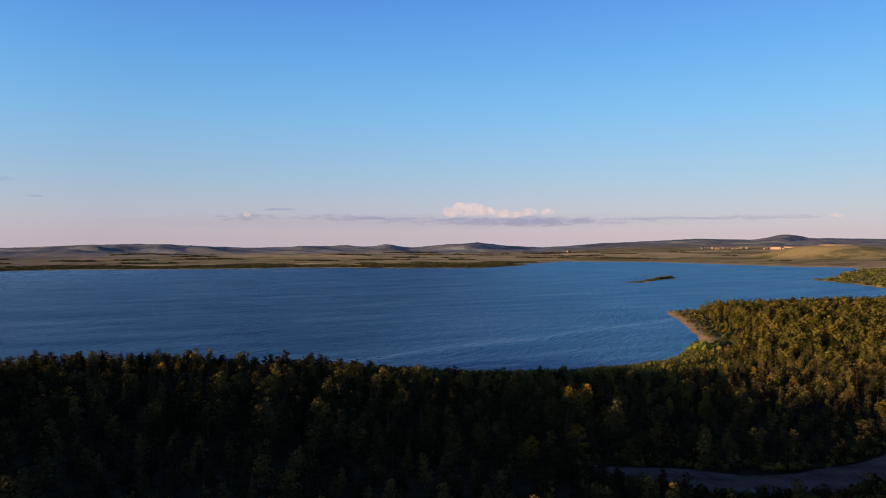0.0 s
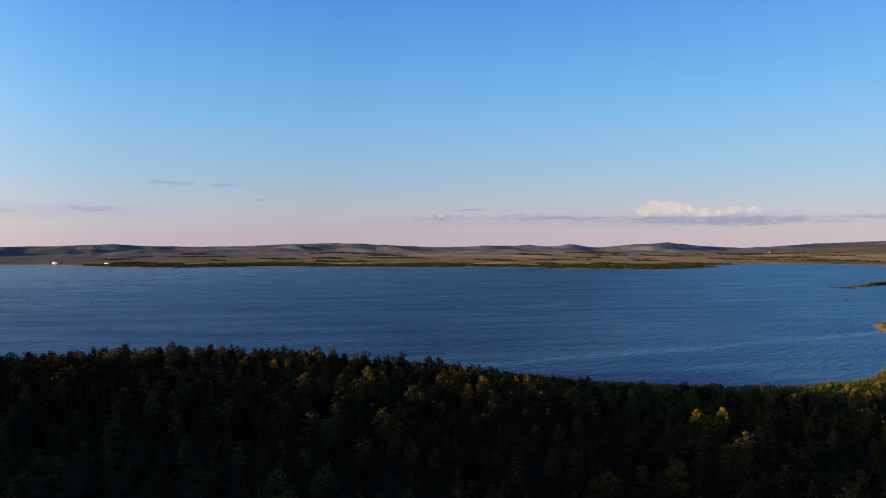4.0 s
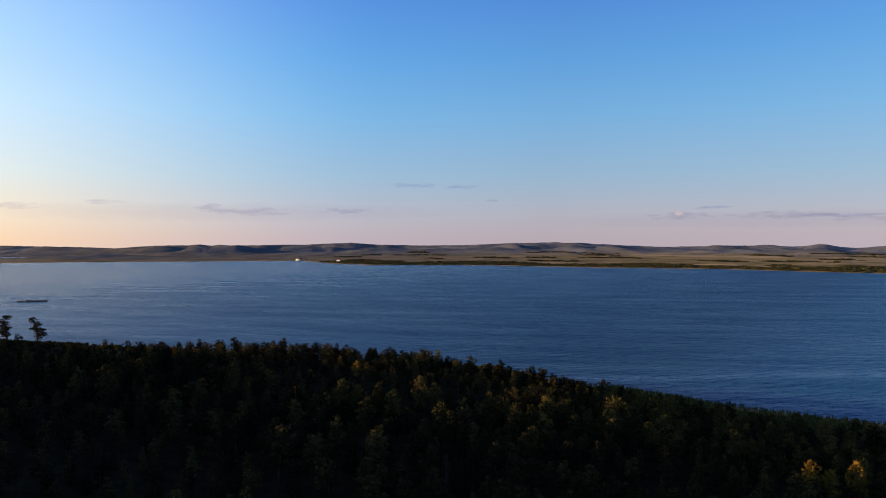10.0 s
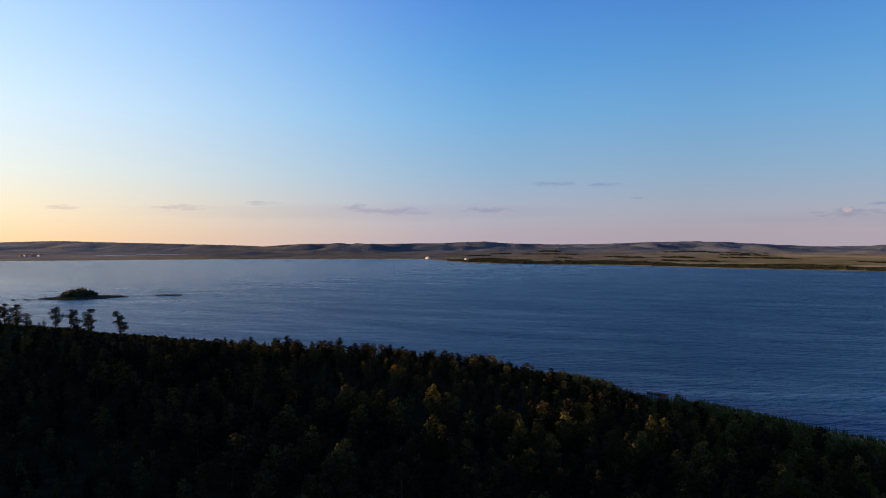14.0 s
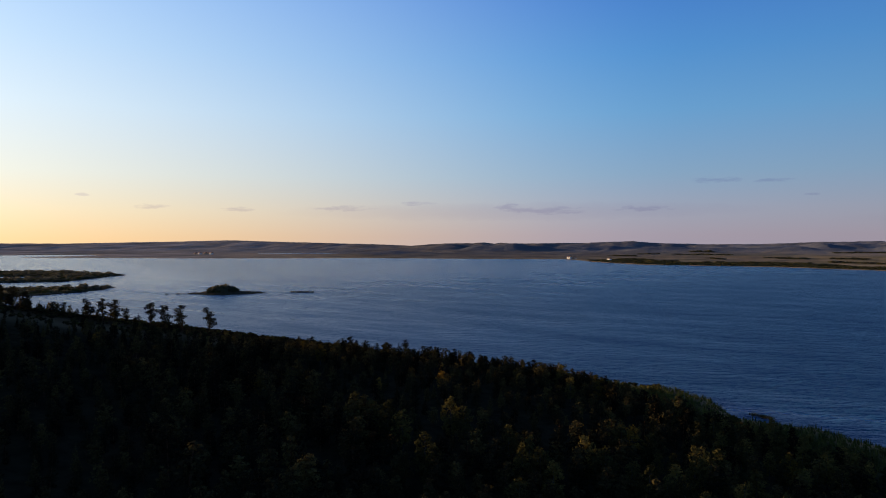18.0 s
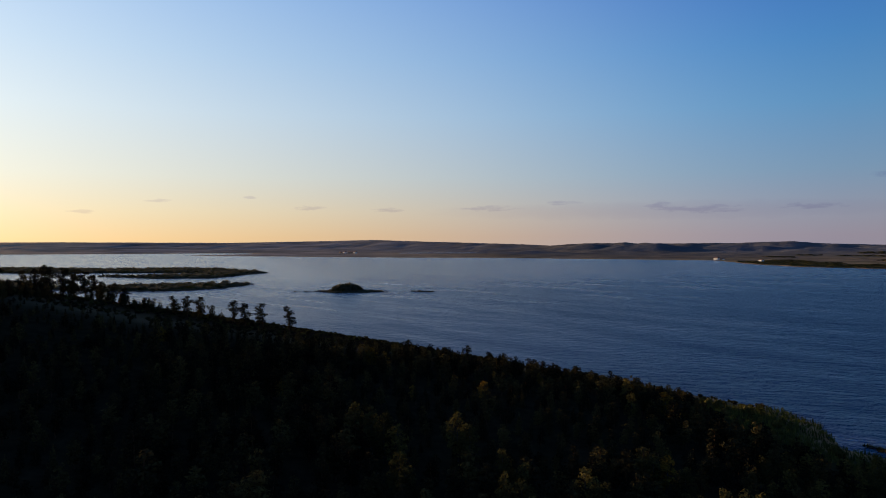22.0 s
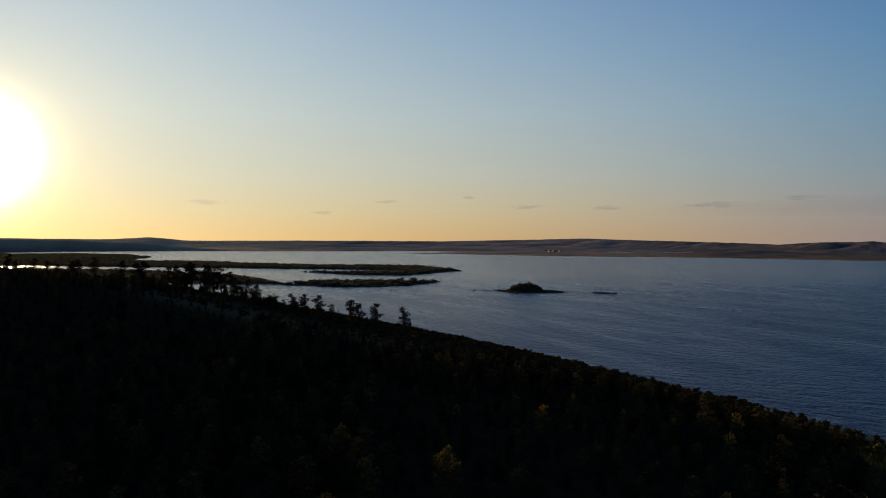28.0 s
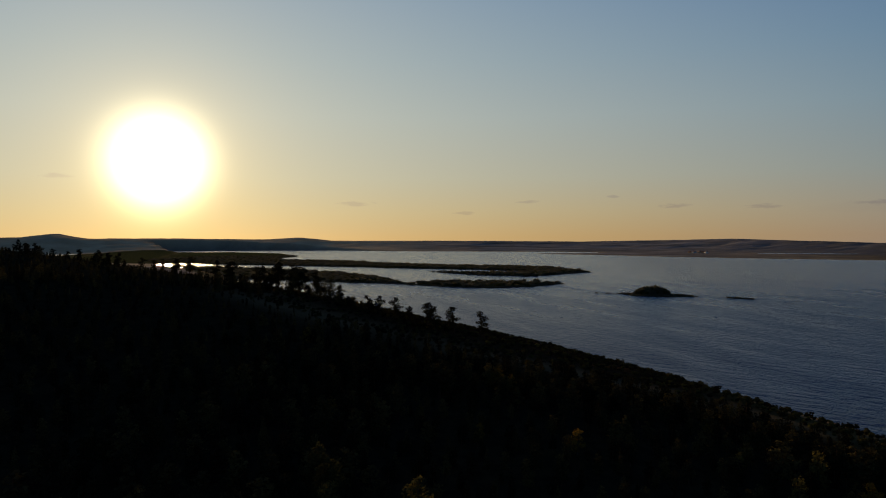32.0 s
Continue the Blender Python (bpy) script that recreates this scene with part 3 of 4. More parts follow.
cap = np.stack([np.arange(SPOKES), np.full(SPOKES, RINGS * SPOKES), np.full(SPOKES, RINGS * SPOKES), (np.arange(SPOKES) + 1) % SPOKES], 1)
tri = np.concatenate([quads[:, [0, 1, 2]], quads[:, [0, 2, 3]], cap[:, [3, 0, 1]]])
me = mesh_from("ground", verts, tri[:, ::-1], [GROUND], smooth=True)


def bare_slope(x, y):
    """1 on the open western brow of the hill, 0 in the wood."""
    return 1 / (1 + np.exp(np.clip((x + 212 - 0.25 * (y - 200)) / 6, -30, 30))) / (1 + np.exp(np.clip(-(y - 95) / 12, -30, 30)))


sand = np.clip(1 - np.abs(g_main - 3) / np.where((gx.ravel() > 150) & (gy.ravel() > 440) & (g_near + (g_r < 700) > 0), 11.0, 4.0 + g_r / 250), 0, 1)
sand = np.maximum(sand, np.clip(1 - np.abs(g_isle - 1.5) / 4, 0, 1) * (gx.ravel() > 200) * (g_main < 0))
sand *= np.where((g_r > 1500) & (gx.ravel() < -1300), 0.25, 1.0)
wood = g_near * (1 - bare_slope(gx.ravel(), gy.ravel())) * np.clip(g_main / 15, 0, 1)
farm = (1 - g_near) * (g_main > 0) * (g_isle < 0)
mesa_r = np.hypot((gx.ravel() - 1125) / 1.25, gy.ravel() - 2006)
ring_at = g_r - g_k
g_th = np.degrees(np.arctan2(HUB[0] - gx.ravel(), gy.ravel() - HUB[1]))
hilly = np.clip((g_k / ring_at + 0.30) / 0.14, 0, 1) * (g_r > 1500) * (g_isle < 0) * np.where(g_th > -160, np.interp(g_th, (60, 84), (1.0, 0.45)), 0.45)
# bearing masks for the hills also place the haze painted into their colours
for key, values in (("sand", np.maximum(sand, np.clip(1 - np.abs(mesa_r - 40) / 22, 0, 1))), ("wood", np.maximum(wood, (g_r < 800) * np.clip(g_main / 30, 0, 1) * (g_near < 1) * (gy.ravel() < 760))), ("farm", farm), ("hill", hilly), ("pale_haze", 0.85 * np.clip((g_th - 64) / 16, 0, 1) * (g_r > 1400) * np.clip(g_main / 60, 0, 1) * (g_isle < 0)), ("moor", 0.85 * np.clip((g_th - 16) / 34, 0, 1) * np.clip((74 - g_th) / 14, 0, 1) * (g_r > 900) * np.clip(g_main / 60, 0, 1) * (g_isle < 0) * (1 - 0.6 * hilly * np.clip((58 - g_th) / 34, 0, 1))), ("hazy_slate", 0.8 * np.clip((g_k / ring_at + 0.34) / 0.06, 0, 1) * (g_th < -11) * (g_th > -70) * (g_r > 2500) + np.clip((knobs(gx.ravel(), gy.ravel()) - 3) / 4, 0, 1) * (g_th < 90) + np.clip(1.6 * wobble(gx.ravel(), gy.ravel(), 120.0, 5.0) * (g_th < 62) * hilly - 0.2, 0, 0.7) * 0.8), ("dry", np.clip((g_th - 94) / 10, 0, 1) * (g_r > 1800) * (g_isle < 0) * (g_main > 0)), ("heath", bare_slope(gx.ravel(), gy.ravel()) * g_near), ("marsh", np.maximum(np.clip(g_isle / 6, 0, 1), np.clip(1 - g_main / 40, 0, 1) * (g_main > 0) * (g_r < 520)))):
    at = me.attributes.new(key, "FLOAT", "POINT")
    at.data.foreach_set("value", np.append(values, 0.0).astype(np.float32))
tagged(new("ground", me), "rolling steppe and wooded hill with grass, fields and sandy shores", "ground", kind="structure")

# the lake and the ponds: level sheets that run a little way under their shores
def sheet(outline, label, category):
    out = np.array(outline, float)
    nxt, prv = np.roll(out, -1, 0), np.roll(out, 1, 0)
    along = (nxt - prv) / np.linalg.norm(nxt - prv, axis=1)[:, None]
    side = np.stack([-along[:, 1], along[:, 0]], 1)
    turn = np.sign(np.sum(out[:, 0] * nxt[:, 1] - nxt[:, 0] * out[:, 1]))
    bm = bmesh.new()
    face = bm.faces.new([bm.verts.new((x, y, 0)) for x, y in out - turn * side * 18])
    bmesh.ops.triangulate(bm, faces=[face])
    bmesh.ops.recalc_face_normals(bm, faces=bm.faces[:])
    if sum(f.normal.z for f in bm.faces) < 0:
        bmesh.ops.reverse_faces(bm, faces=bm.faces[:])
    tagged(part("water", bm, WATER), label, category, kind="structure")


sheet(LAKE + BAY, "blue lake with fine wind ripples", "lake")
for outline in PONDS:
    sheet(outline, "pale shallow pond in the flat land beyond the lake", "pond")

# ---- trees ----
rng = np.random.default_rng(7)


def tube(points, radii, sides=6):
    """A tapered tube along points, as triangles."""
    points = np.array(points, float)
    v, f = [], []
    for c, r in zip(points, radii):
        for s in range(sides):
            u = 2 * np.pi * s / sides
            v.append((c[0] + r * np.cos(u), c[1] + r * np.sin(u), c[2]))
    for q in range(len(points) - 1):
        for s in range(sides):
            a, b = q * sides + s, q * sides + (s + 1) % sides
            f += [(a, b, b + sides), (a, b + sides, a + sides)]
    return np.array(v), np.array(f)


def leaves(centres, radii, counts, size, squash=0.7):
    """Loose leaf sprays filling flattened clumps, densest at their skin."""
    v = []
    for c, r, n in zip(centres, radii, counts):
        d = rng.normal(size=(n, 3))
        d /= np.linalg.norm(d, axis=1)[:, None]
        p = np.array(c) + d * (r * rng.uniform(0.55, 1.05, (n, 1))) * (1, 1, squash)
        e1 = rng.normal(size=(n, 3))
        e1 -= d * np.sum(e1 * d, 1)[:, None] * rng.uniform(0.6, 1.0, (n, 1))
        e1 /= np.linalg.norm(e1, axis=1)[:, None]
        e2 = np.cross(d + 0.4 * rng.normal(size=(n, 3)), e1)
        e2 /= np.linalg.norm(e2, axis=1)[:, None] + 1e-9
        s = size * rng.uniform(0.6, 1.35, (n, 1))
        v.append(np.stack([p + e1 * s, p - e1 * s * 0.6 + e2 * s * 0.8, p - e1 * s * 0.5 - e2 * s * 0.8], 1).reshape(-1, 3))
    v = np.concatenate(v)
    return v, np.arange(len(v)).reshape(-1, 3)


def merge(pieces):
    v, f, o = [], [], 0
    for a, b in pieces:
        v.append(a), f.append(b + o)
        o += len(a)
    return np.concatenate(v), np.concatenate(f)


def tree_shape(kind, detail):
    """Trunk and crown of a tree 10 m high as two pairs of arrays. detail 1 is a full tree, less is lighter."""
    sides = 7 if detail > 0.8 else 4 if detail > 0.15 else 3
    lean = rng.uniform(-0.35, 0.35, 2)
    cs, rs = [], []
    if kind == "lone":
        # open-grown pine: flat plates of needles on long limbs, with sky between them
        zs = [0, 2.5, 5, 7.5, 9.6]
        bend = [(lean[0] * (z / 9) ** 2 * 2.2, lean[1] * (z / 9) ** 2 * 2.2, z) for z in zs]
        wood = [tube(bend, [0.20, 0.16, 0.12, 0.08, 0.03], sides)]
        n = 17
        for q in range(n):
            h = (q + rng.uniform(0.0, 0.9)) / n
            z = 2.3 + 7.2 * h
            u = rng.uniform(0, 2 * np.pi)
            full = np.sin(np.pi * (0.16 + 0.76 * h)) ** 0.6
            reach = 1.25 * full * rng.uniform(0.25, 1.2)
            foot = (np.interp(z - 0.6, zs, [p[0] for p in bend]), np.interp(z - 0.6, zs, [p[1] for p in bend]), z - 0.6)
            cs.append((foot[0] + reach * np.cos(u), foot[1] + reach * np.sin(u), z))
            rs.append((0.5 + 0.55 * full) * rng.uniform(0.75, 1.25))
            wood.append(tube([foot, (foot[0] + reach * 0.6 * np.cos(u), foot[1] + reach * 0.6 * np.sin(u), z - 0.2), cs[-1]], [0.08, 0.055, 0.02], 4))
        cs.append((*bend[4][:2], 9.5)), rs.append(0.5)
        squash, size = 0.72, 0.2
    elif kind == "pine":
        zs = [0, 2.5, 5, 7.5, 9.4]
        bend = [(lean[0] * (z / 9) ** 2 * 1.5, lean[1] * (z / 9) ** 2 * 1.5, z) for z in zs]
        wood = [tube(bend, [0.24, 0.19, 0.15, 0.10, 0.03], sides)]
        n = int(rng.integers(10, 13)) if detail > 0.15 else 7
        for q in range(n):
            h = (q + 0.5) / n
            z = 2.0 + 7.4 * h + rng.uniform(-0.3, 0.3)
            u = q * 2.4 + rng.uniform(-0.7, 0.7)
            full = np.sin(np.pi * (0.26 + 0.70 * h)) ** 0.7
            reach = 1.15 * full * rng.uniform(0.4, 1.15)
            cs.append((bend[3][0] * h + reach * np.cos(u), bend[3][1] * h + reach * np.sin(u), z))
            rs.append((0.55 + 0.8 * full) * rng.uniform(0.8, 1.15) * (1.0 if detail > 0.15 else 1.15))
            if detail > 0.8:
                wood.append(tube([(bend[2][0], bend[2][1], z - 0.9), (cs[-1][0] * 0.7, cs[-1][1] * 0.7, z - 0.3), cs[-1]], [0.07, 0.05, 0.02], 4))
        squash, size = 0.8, 0.25
    elif kind == "cone":
        wood = [tube([(0, 0, 0), (0, 0, 5), (0, 0, 9.8)], [0.17, 0.11, 0.02], sides)]
        n = 11 if detail > 0.15 else 6
        for q in range(n):
            h = q / (n - 1)
            off = 0.55 * (1 - h)
            cs.append((rng.uniform(-off, off), rng.uniform(-off, off), 1.4 + 8.3 * h))
            rs.append((1.75 * (1 - h) ** 0.8 + 0.22) * rng.uniform(0.85, 1.12))
        squash, size = 0.62, 0.24
    else:
        zs = [0, 3, 6, 9]
        bend = [(lean[0] * z / 9, lean[1] * z / 9, z) for z in zs]
        wood = [tube(bend, [0.17, 0.13, 0.08, 0.02], sides)]
        n = int(rng.integers(13, 17)) if detail > 0.15 else 8
        for q in range(n):
            h = (q + 0.5) / n
            z = 1.7 + 7.9 * h
            u = q * 2.4 + rng.uniform(-0.6, 0.6)
            full = np.sin(np.pi * min(0.2 + 0.78 * h, 1)) ** 0.75
            reach = 1.45 * full * rng.uniform(0.5, 1.1)
            cs.append((bend[2][0] + reach * np.cos(u), bend[2][1] + reach * np.sin(u), z))
            rs.append((0.5 + 0.55 * full) * rng.uniform(0.8, 1.2))
            if detail > 0.8:
                wood.append(tube([(bend[1][0], bend[1][1], z - 1.4), (cs[-1][0] * 0.6, cs[-1][1] * 0.6, z - 0.6), cs[-1]], [0.06, 0.04, 0.015], 4))
        squash, size = 1.05, 0.25
    total = 1300 if kind == "lone" else {1.0: 900, 0.3: 450, 0.2: 280, 0.1: 170}[detail]
    size *= {1.0: 1.0, 0.3: 1.3, 0.2: 1.75, 0.1: 2.3}[detail]
    weight = np.array(rs) ** 2
    counts = np.maximum(3, (total * weight / weight.sum()).astype(int))
    if kind == "lone":
        PINE_BRANCHES.append(wood)
    return merge(wood), leaves(cs, rs, counts, size, squash)


PINE_BRANCHES = []
KINDS = [("pine", PINE_LEAF, PINE_BARK, 3), ("birch", BIRCH_LEAF, BIRCH_BARK, 3), ("cone", PINE_LEAF, PINE_BARK, 2), ("aspen", GOLD_LEAF, BIRCH_BARK, 2), ("lone", PINE_LEAF, PINE_BARK, 5)]
SHAPES = {}
for detail in (1.0, 0.3, 0.2, 0.1):
    for kind, leaf, bark, many in KINDS:
        if kind != "lone" or detail == 1.0:
            SHAPES[kind, detail] = [tree_shape(kind, detail) for _ in range(many + 2)]
LEAF_OF, BARK_OF = {k[0]: k[1] for k in KINDS}, {k[0]: k[2] for k in KINDS}


def in_view(x, y):
    """Ground that the flight looks over, with a margin for shade."""
    east = np.where(y < 420, 95 + (y - 120) * 0.45, 230 + (y - 420) * 0.77) + np.where(y > 330, 62, 22)
    south = np.where(x > -110, 100, 100 - (-110 - x) * 0.85) - 12
    return (x < east) & (y > south)


# one spot for every tree of the wood
step = 5.4
tx, ty = np.meshgrid(np.arange(-430, 470, step), np.arange(-140, 700, step))
tx, ty = (tx + rng.uniform(-2.2, 2.2, tx.shape)).ravel(), (ty + rng.uniform(-2.2, 2.2, ty.shape)).ravel()
tz, t_main, t_isle, t_near, t_r, t_k = lie(tx, ty)


def track_line(x):
    """Middle and half width of the bare ground in the hollow."""
    bow = 161 + 0.0085 * (np.minimum(x, 115) - 67) ** 2
    return bow + 0.8 * np.clip(x - 115, 0, None), 5.5 + 5.0 * np.clip((x - 36) / 14, 0, 1) - 3.5 * np.clip((x - 95) / 30, 0, 1)


line, half = track_line(tx)
on_track = (np.abs(ty - line + 2.5) < half + 4.5) & (tx > 34) & (tx < 230)
keep = (t_main > 9 + 5 * wobble(tx, ty, 20.0, 3.0)) & ~on_track & (bare_slope(tx, ty) < rng.uniform(0.15, 0.9, tx.shape)) & in_view(tx, ty)
keep &= ~((tx > 120) & (ty > 400) & (t_main < 23 + 6 * wobble(tx, ty, 15.0, 6.0)))
keep &= ~((tx > -165) & (tx < 150) & (ty < 420) & (t_main < np.where(tx > 55, 36, np.where(tx > -60, 33, np.where(tx > -128, 40, 16))) + 7 * wobble(tx, ty, 18.0, 6.0)))
keep &= rng.uniform(size=tx.shape) < np.where((ty > 400) & (tx > 120), 0.85, 0.95)
tx, ty, tz, t_main = tx[keep], ty[keep], tz[keep], t_main[keep]
brow = np.clip((-140 - tx) / 30, 0, 1)
patch = wobble(tx, ty, 30.0, 8.0) + rng.uniform(-0.9, 0.9, tx.shape)
t_kind = np.where(patch > np.where((tx > 90) & (ty > 250), 0.2, 1.3), 1, np.where(patch < -0.75, 2, 0))
t_kind = np.where((tx > 120) & (ty > 330) & (rng.uniform(size=tx.shape) < 0.7), 1, t_kind)
t_kind = np.where((tx > -45) & (tx < 110) & (ty > 244) & (rng.uniform(size=tx.shape) < 0.5), 1, t_kind)
t_kind = np.where((ty < 244) & (t_kind == 1) & (rng.uniform(size=tx.shape) < 0.8), 0, t_kind)
t_kind = np.where(brow > rng.uniform(0.2, 1.6, tx.shape), 2, t_kind)
t_kind = np.where((rng.uniform(size=tx.shape) < 0.014) & (ty > 150), 3, t_kind)
t_high = rng.normal(0.77, 0.12, tx.shape) * np.where(t_kind == 2, 0.92, 1.0) * np.where(tx < -90, np.clip(0.28 + t_main / 95, 0.3, 1), np.clip(0.45 + t_main / 55, 0.5, 1))
t_high *= np.where((tx < -150) & (ty < 130), rng.uniform(0.55, 0.95, tx.shape), 1.0) * np.clip(0.42 + (tx + 212 - 0.25 * (ty - 200)) / 75, 0.42, 1) * np.where((tx > 130) & (ty > 380), 1.32, 1.0)
t_high *= np.where((tx > 50) & (tx < 165) & (ty > 325) & (ty < 425), 0.62, 1.0)
t_high *= np.where((tx > -130) & (tx < -40) & (ty > 205) & (ty < 285), 0.68, 1.0)
t_high *= np.where((tx > -285) & (tx < -140) & (ty > 255) & (t_main < 60), np.clip(0.22 + t_main / 90, 0.25, 1), 1.0)
t_high *= np.where(ty < 156, 0.72, 1.0) * np.where((tx > 130) & (tx < 262) & (ty > 430), np.clip((t_main - 8) / 62 + np.clip((tx - 215) / 50, 0, 1), 0.3, 1), 1.0) * np.where((tx > 200) & (ty > 500), 1.15, 1.0)
t_high *= np.where((tx > 70) & (tx < 190) & (ty > 184) & (ty < 262), 0.74, 1.0)
t_high = np.clip(t_high, 0.25, 1.3)
t_turn = rng.uniform(0, 2 * np.pi, tx.shape)
near_rank = np.hypot(tx - 10, ty - 190)
order = np.argsort(near_rank)
singles, rest = order[:210], order[210:]

KIND_LABEL = {
    "pine": ("scots_pine", "green scots pine with an orange trunk in the wood", "pine tree"),
    "birch": ("birch", "leafy green birch with a pale trunk", "birch tree"),
    "cone": ("young_pine", "young pointed dark green pine", "pine tree"),
    "lone": ("scots_pine", "tall open-grown scots pine with an orange trunk", "pine tree"),
    "aspen": ("aspen", "yellowing aspen with a pale trunk", "aspen tree"),
}


def tree_thing(kind, which, detail=1.0):
    """A tree that can be copied: an empty at its foot with trunk and crown."""
    name, label, cat = KIND_LABEL[kind]
    (wv, wf), (lv, lf) = SHAPES[kind, detail][which]
    root = tagged(new(name), label, cat, "trees of the hillside wood")
    trunk = new("trunk", mesh_from("trunk", wv, wf, [BARK_OF[kind]], smooth=True))
    crown = new("crown", mesh_from("crown", lv, lf, [LEAF_OF[kind]], tone=rng.uniform(0.15, 0.85)))
    trunk.parent = crown.parent = root
    return root


def pine_with_limbs(which):
    """An open-grown pine whose limbs show between its tufts."""
    name, label, cat = KIND_LABEL["lone"]
    wood, (lv, lf) = PINE_BRANCHES[which], SHAPES["lone", 1.0][which][1]
    root = tagged(new(name), label, cat, "pines along the hill brow")
    trunk = new("trunk", mesh_from("trunk", *wood[0], [PINE_BARK], smooth=True))
    crown = new("crown", mesh_from("crown", lv, lf, [PINE_LEAF], tone=0.4))
    trunk.parent = crown.parent = root
    for wv, wf in wood[1:]:
        new("limb", mesh_from("limb", wv, wf, [PINE_BARK], smooth=True)).parent = trunk
    return root


names = [k[0] for k in KINDS]
masters = {}


def plant(key, m, scale):
    """Set a tree of a kind: the first one is built, the others are copies of it."""
    if key in masters:
        ob = copy_thing(masters[key], m)
    else:
        ob = masters[key] = pine_with_limbs(key[1]) if key[0] == "limbed" else tree_thing(*key)
        ob.matrix_basis = m
    ob.scale = scale
    return ob


for q in singles:
    kind = names[t_kind[q]]
    which = int(rng.integers(len(SHAPES[kind, 1.0])))
    m = Matrix.LocRotScale((tx[q], ty[q], tz[q] - 0.15), Euler((0, 0, t_turn[q])), None)
    wide = t_high[q] * rng.uniform(1.15, 1.5)
    plant((kind, which), m, (wide, wide, t_high[q]))


def grove(name, picks, detail, label, category, birch=BIRCH_LEAF):
    """Many trees as one mesh of loose leaf sprays and trunks."""
    v, f, mi, tone, o = [], [], [], [], 0
    mats = [PINE_LEAF, PINE_BARK, birch, BIRCH_BARK, GOLD_LEAF]
    slot = {"pine": (1, 0), "cone": (1, 0), "birch": (3, 2), "aspen": (3, 4)}
    for q in picks:
        kind = names[t_kind[q]]
        shapes = SHAPES[kind, detail]
        c, s = np.cos(t_turn[q]), np.sin(t_turn[q])
        h = t_high[q]
        wide = h * (1.32 + 0.2 * np.sin(q)) * (0.8 if kind == "cone" else 1.0)
        turn = np.array(((c * wide, s * wide, 0), (-s * wide, c * wide, 0), (0, 0, h)))
        for (pv, pf), m in zip(shapes[q % len(shapes)], slot[kind]):
            v.append(pv @ turn + (tx[q], ty[q], tz[q] - 0.15)), f.append(pf + o), mi.append(np.full(len(pf), m))
            tone.append(np.full(len(pv), (q * 0.618034) % 1.0))
            o += len(pv)
    me = mesh_from(name, np.concatenate(v), np.concatenate(f), mats, np.concatenate(mi), tone=np.concatenate(tone))
    return tagged(new(name, me), label, category, kind="stuff")


mid = rest[(near_rank[rest] < 235) & (tx[rest] > -200)]
far = np.setdiff1d(rest, mid)
east = far[(tx[far] > 60)]
west = far[(tx[far] <= 60)]
grove("wood", mid, 0.3, "dense mixed pine and birch wood on the hillside", "forest")
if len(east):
    grove("wood", east, 0.2, "sunlit mixed wood on the low point by the beach", "forest", LIT_BIRCH_LEAF)
if len(west):
    grove("wood", west, 0.1, "dark wood on the brow of the hill", "forest")

# lone pines along the western brow
BROW = [(-247, 212, 9.2), (-247, 200, 9.0), (-243, 192, 8.8), (-252, 187, 8.2), (-259, 178, 5.5), (-253, 173, 8.0), (-246, 167, 7.6), (-248, 162, 7.0), (-255, 153, 5.0), (-259, 149, 4.6),
        (-277, 139, 6.5), (-278, 134, 8.0), (-271, 130, 7.5), (-273, 123, 10.5), (-283, 127, 10.5), (-281, 117, 11), (-286, 112, 11), (-279, 107, 10.5), (-288, 102, 11), (-268, 118, 9), (-262, 110, 7), (-270, 104, 9.5), (-276, 96, 8), (-266, 88, 9), (-280, 80, 8)]
BROW += [(-286 - 0.12 * (75 - y) + 13 * math.sin(y * 1.7), y + 3 * math.cos(y * 2.3), (6.5 if y > 45 else 4.8) + 1.5 * math.sin(y * 0.9)) for y in [*range(72, 40, -8), *range(40, -112, -4)]]
for q, (x, y, h) in enumerate(BROW):
    ob = plant(("limbed" if q < 20 else "lone", q % 7), Matrix.LocRotScale((x, y, height(x, y) - 0.1), Euler((0, 0, q * 1.9)), None), (h / 10 * 2.05,) * 2 + (h / 10 * 1.3,))
    tagged(ob, "lone wind-shaped scots pine on the bare hill brow", "pine tree", "pines along the hill brow")

# young pines and a yellowing aspen between them
ASPENS = [(-268, 148, 5.0), (-270, 144, 4.0), (-266, 151, 3.5)]
LINE = [(-238, 40), (-244, 64), (-258, 82), (-266, 99), (-272, 118), (-274, 138), (-262, 152), (-255, 172), (-250, 196)]
INNER = [(-196, 26), (-208, 40), (-222, 58), (-232, 75), (-236, 95), (-240, 112)]
for q in range(176):
    run, u = (LINE, (q + 0.5) / 96) if q < 96 else (INNER, (q - 95.5) / 80)
    u *= len(run) - 1
    k = int(u)
    x = run[k][0] + (run[k + 1][0] - run[k][0]) * (u - k) + float(rng.uniform(-9, 5))
    y = run[k][1] + (run[k + 1][1] - run[k][1]) * (u - k) + float(rng.uniform(-3, 3))
    h = float(rng.uniform(2.2, 4.6)) * (1.6 if 84 < y < 140 else 0.6 if y > 150 else 1.1) * (1.35 if q > 95 else 1.0)
    kind = "cone" if q % 3 else "pine"
    ob = plant((kind, q % 4, 0.3), Matrix.LocRotScale((x, y, height(x, y) - 0.1), Euler((0, 0, q * 1.7)), None), (h / 10 * 1.2, h / 10 * 1.2, h / 10))
    tagged(ob, "low dark young pine among the brow pines", "pine tree", "young pines along the hill brow")
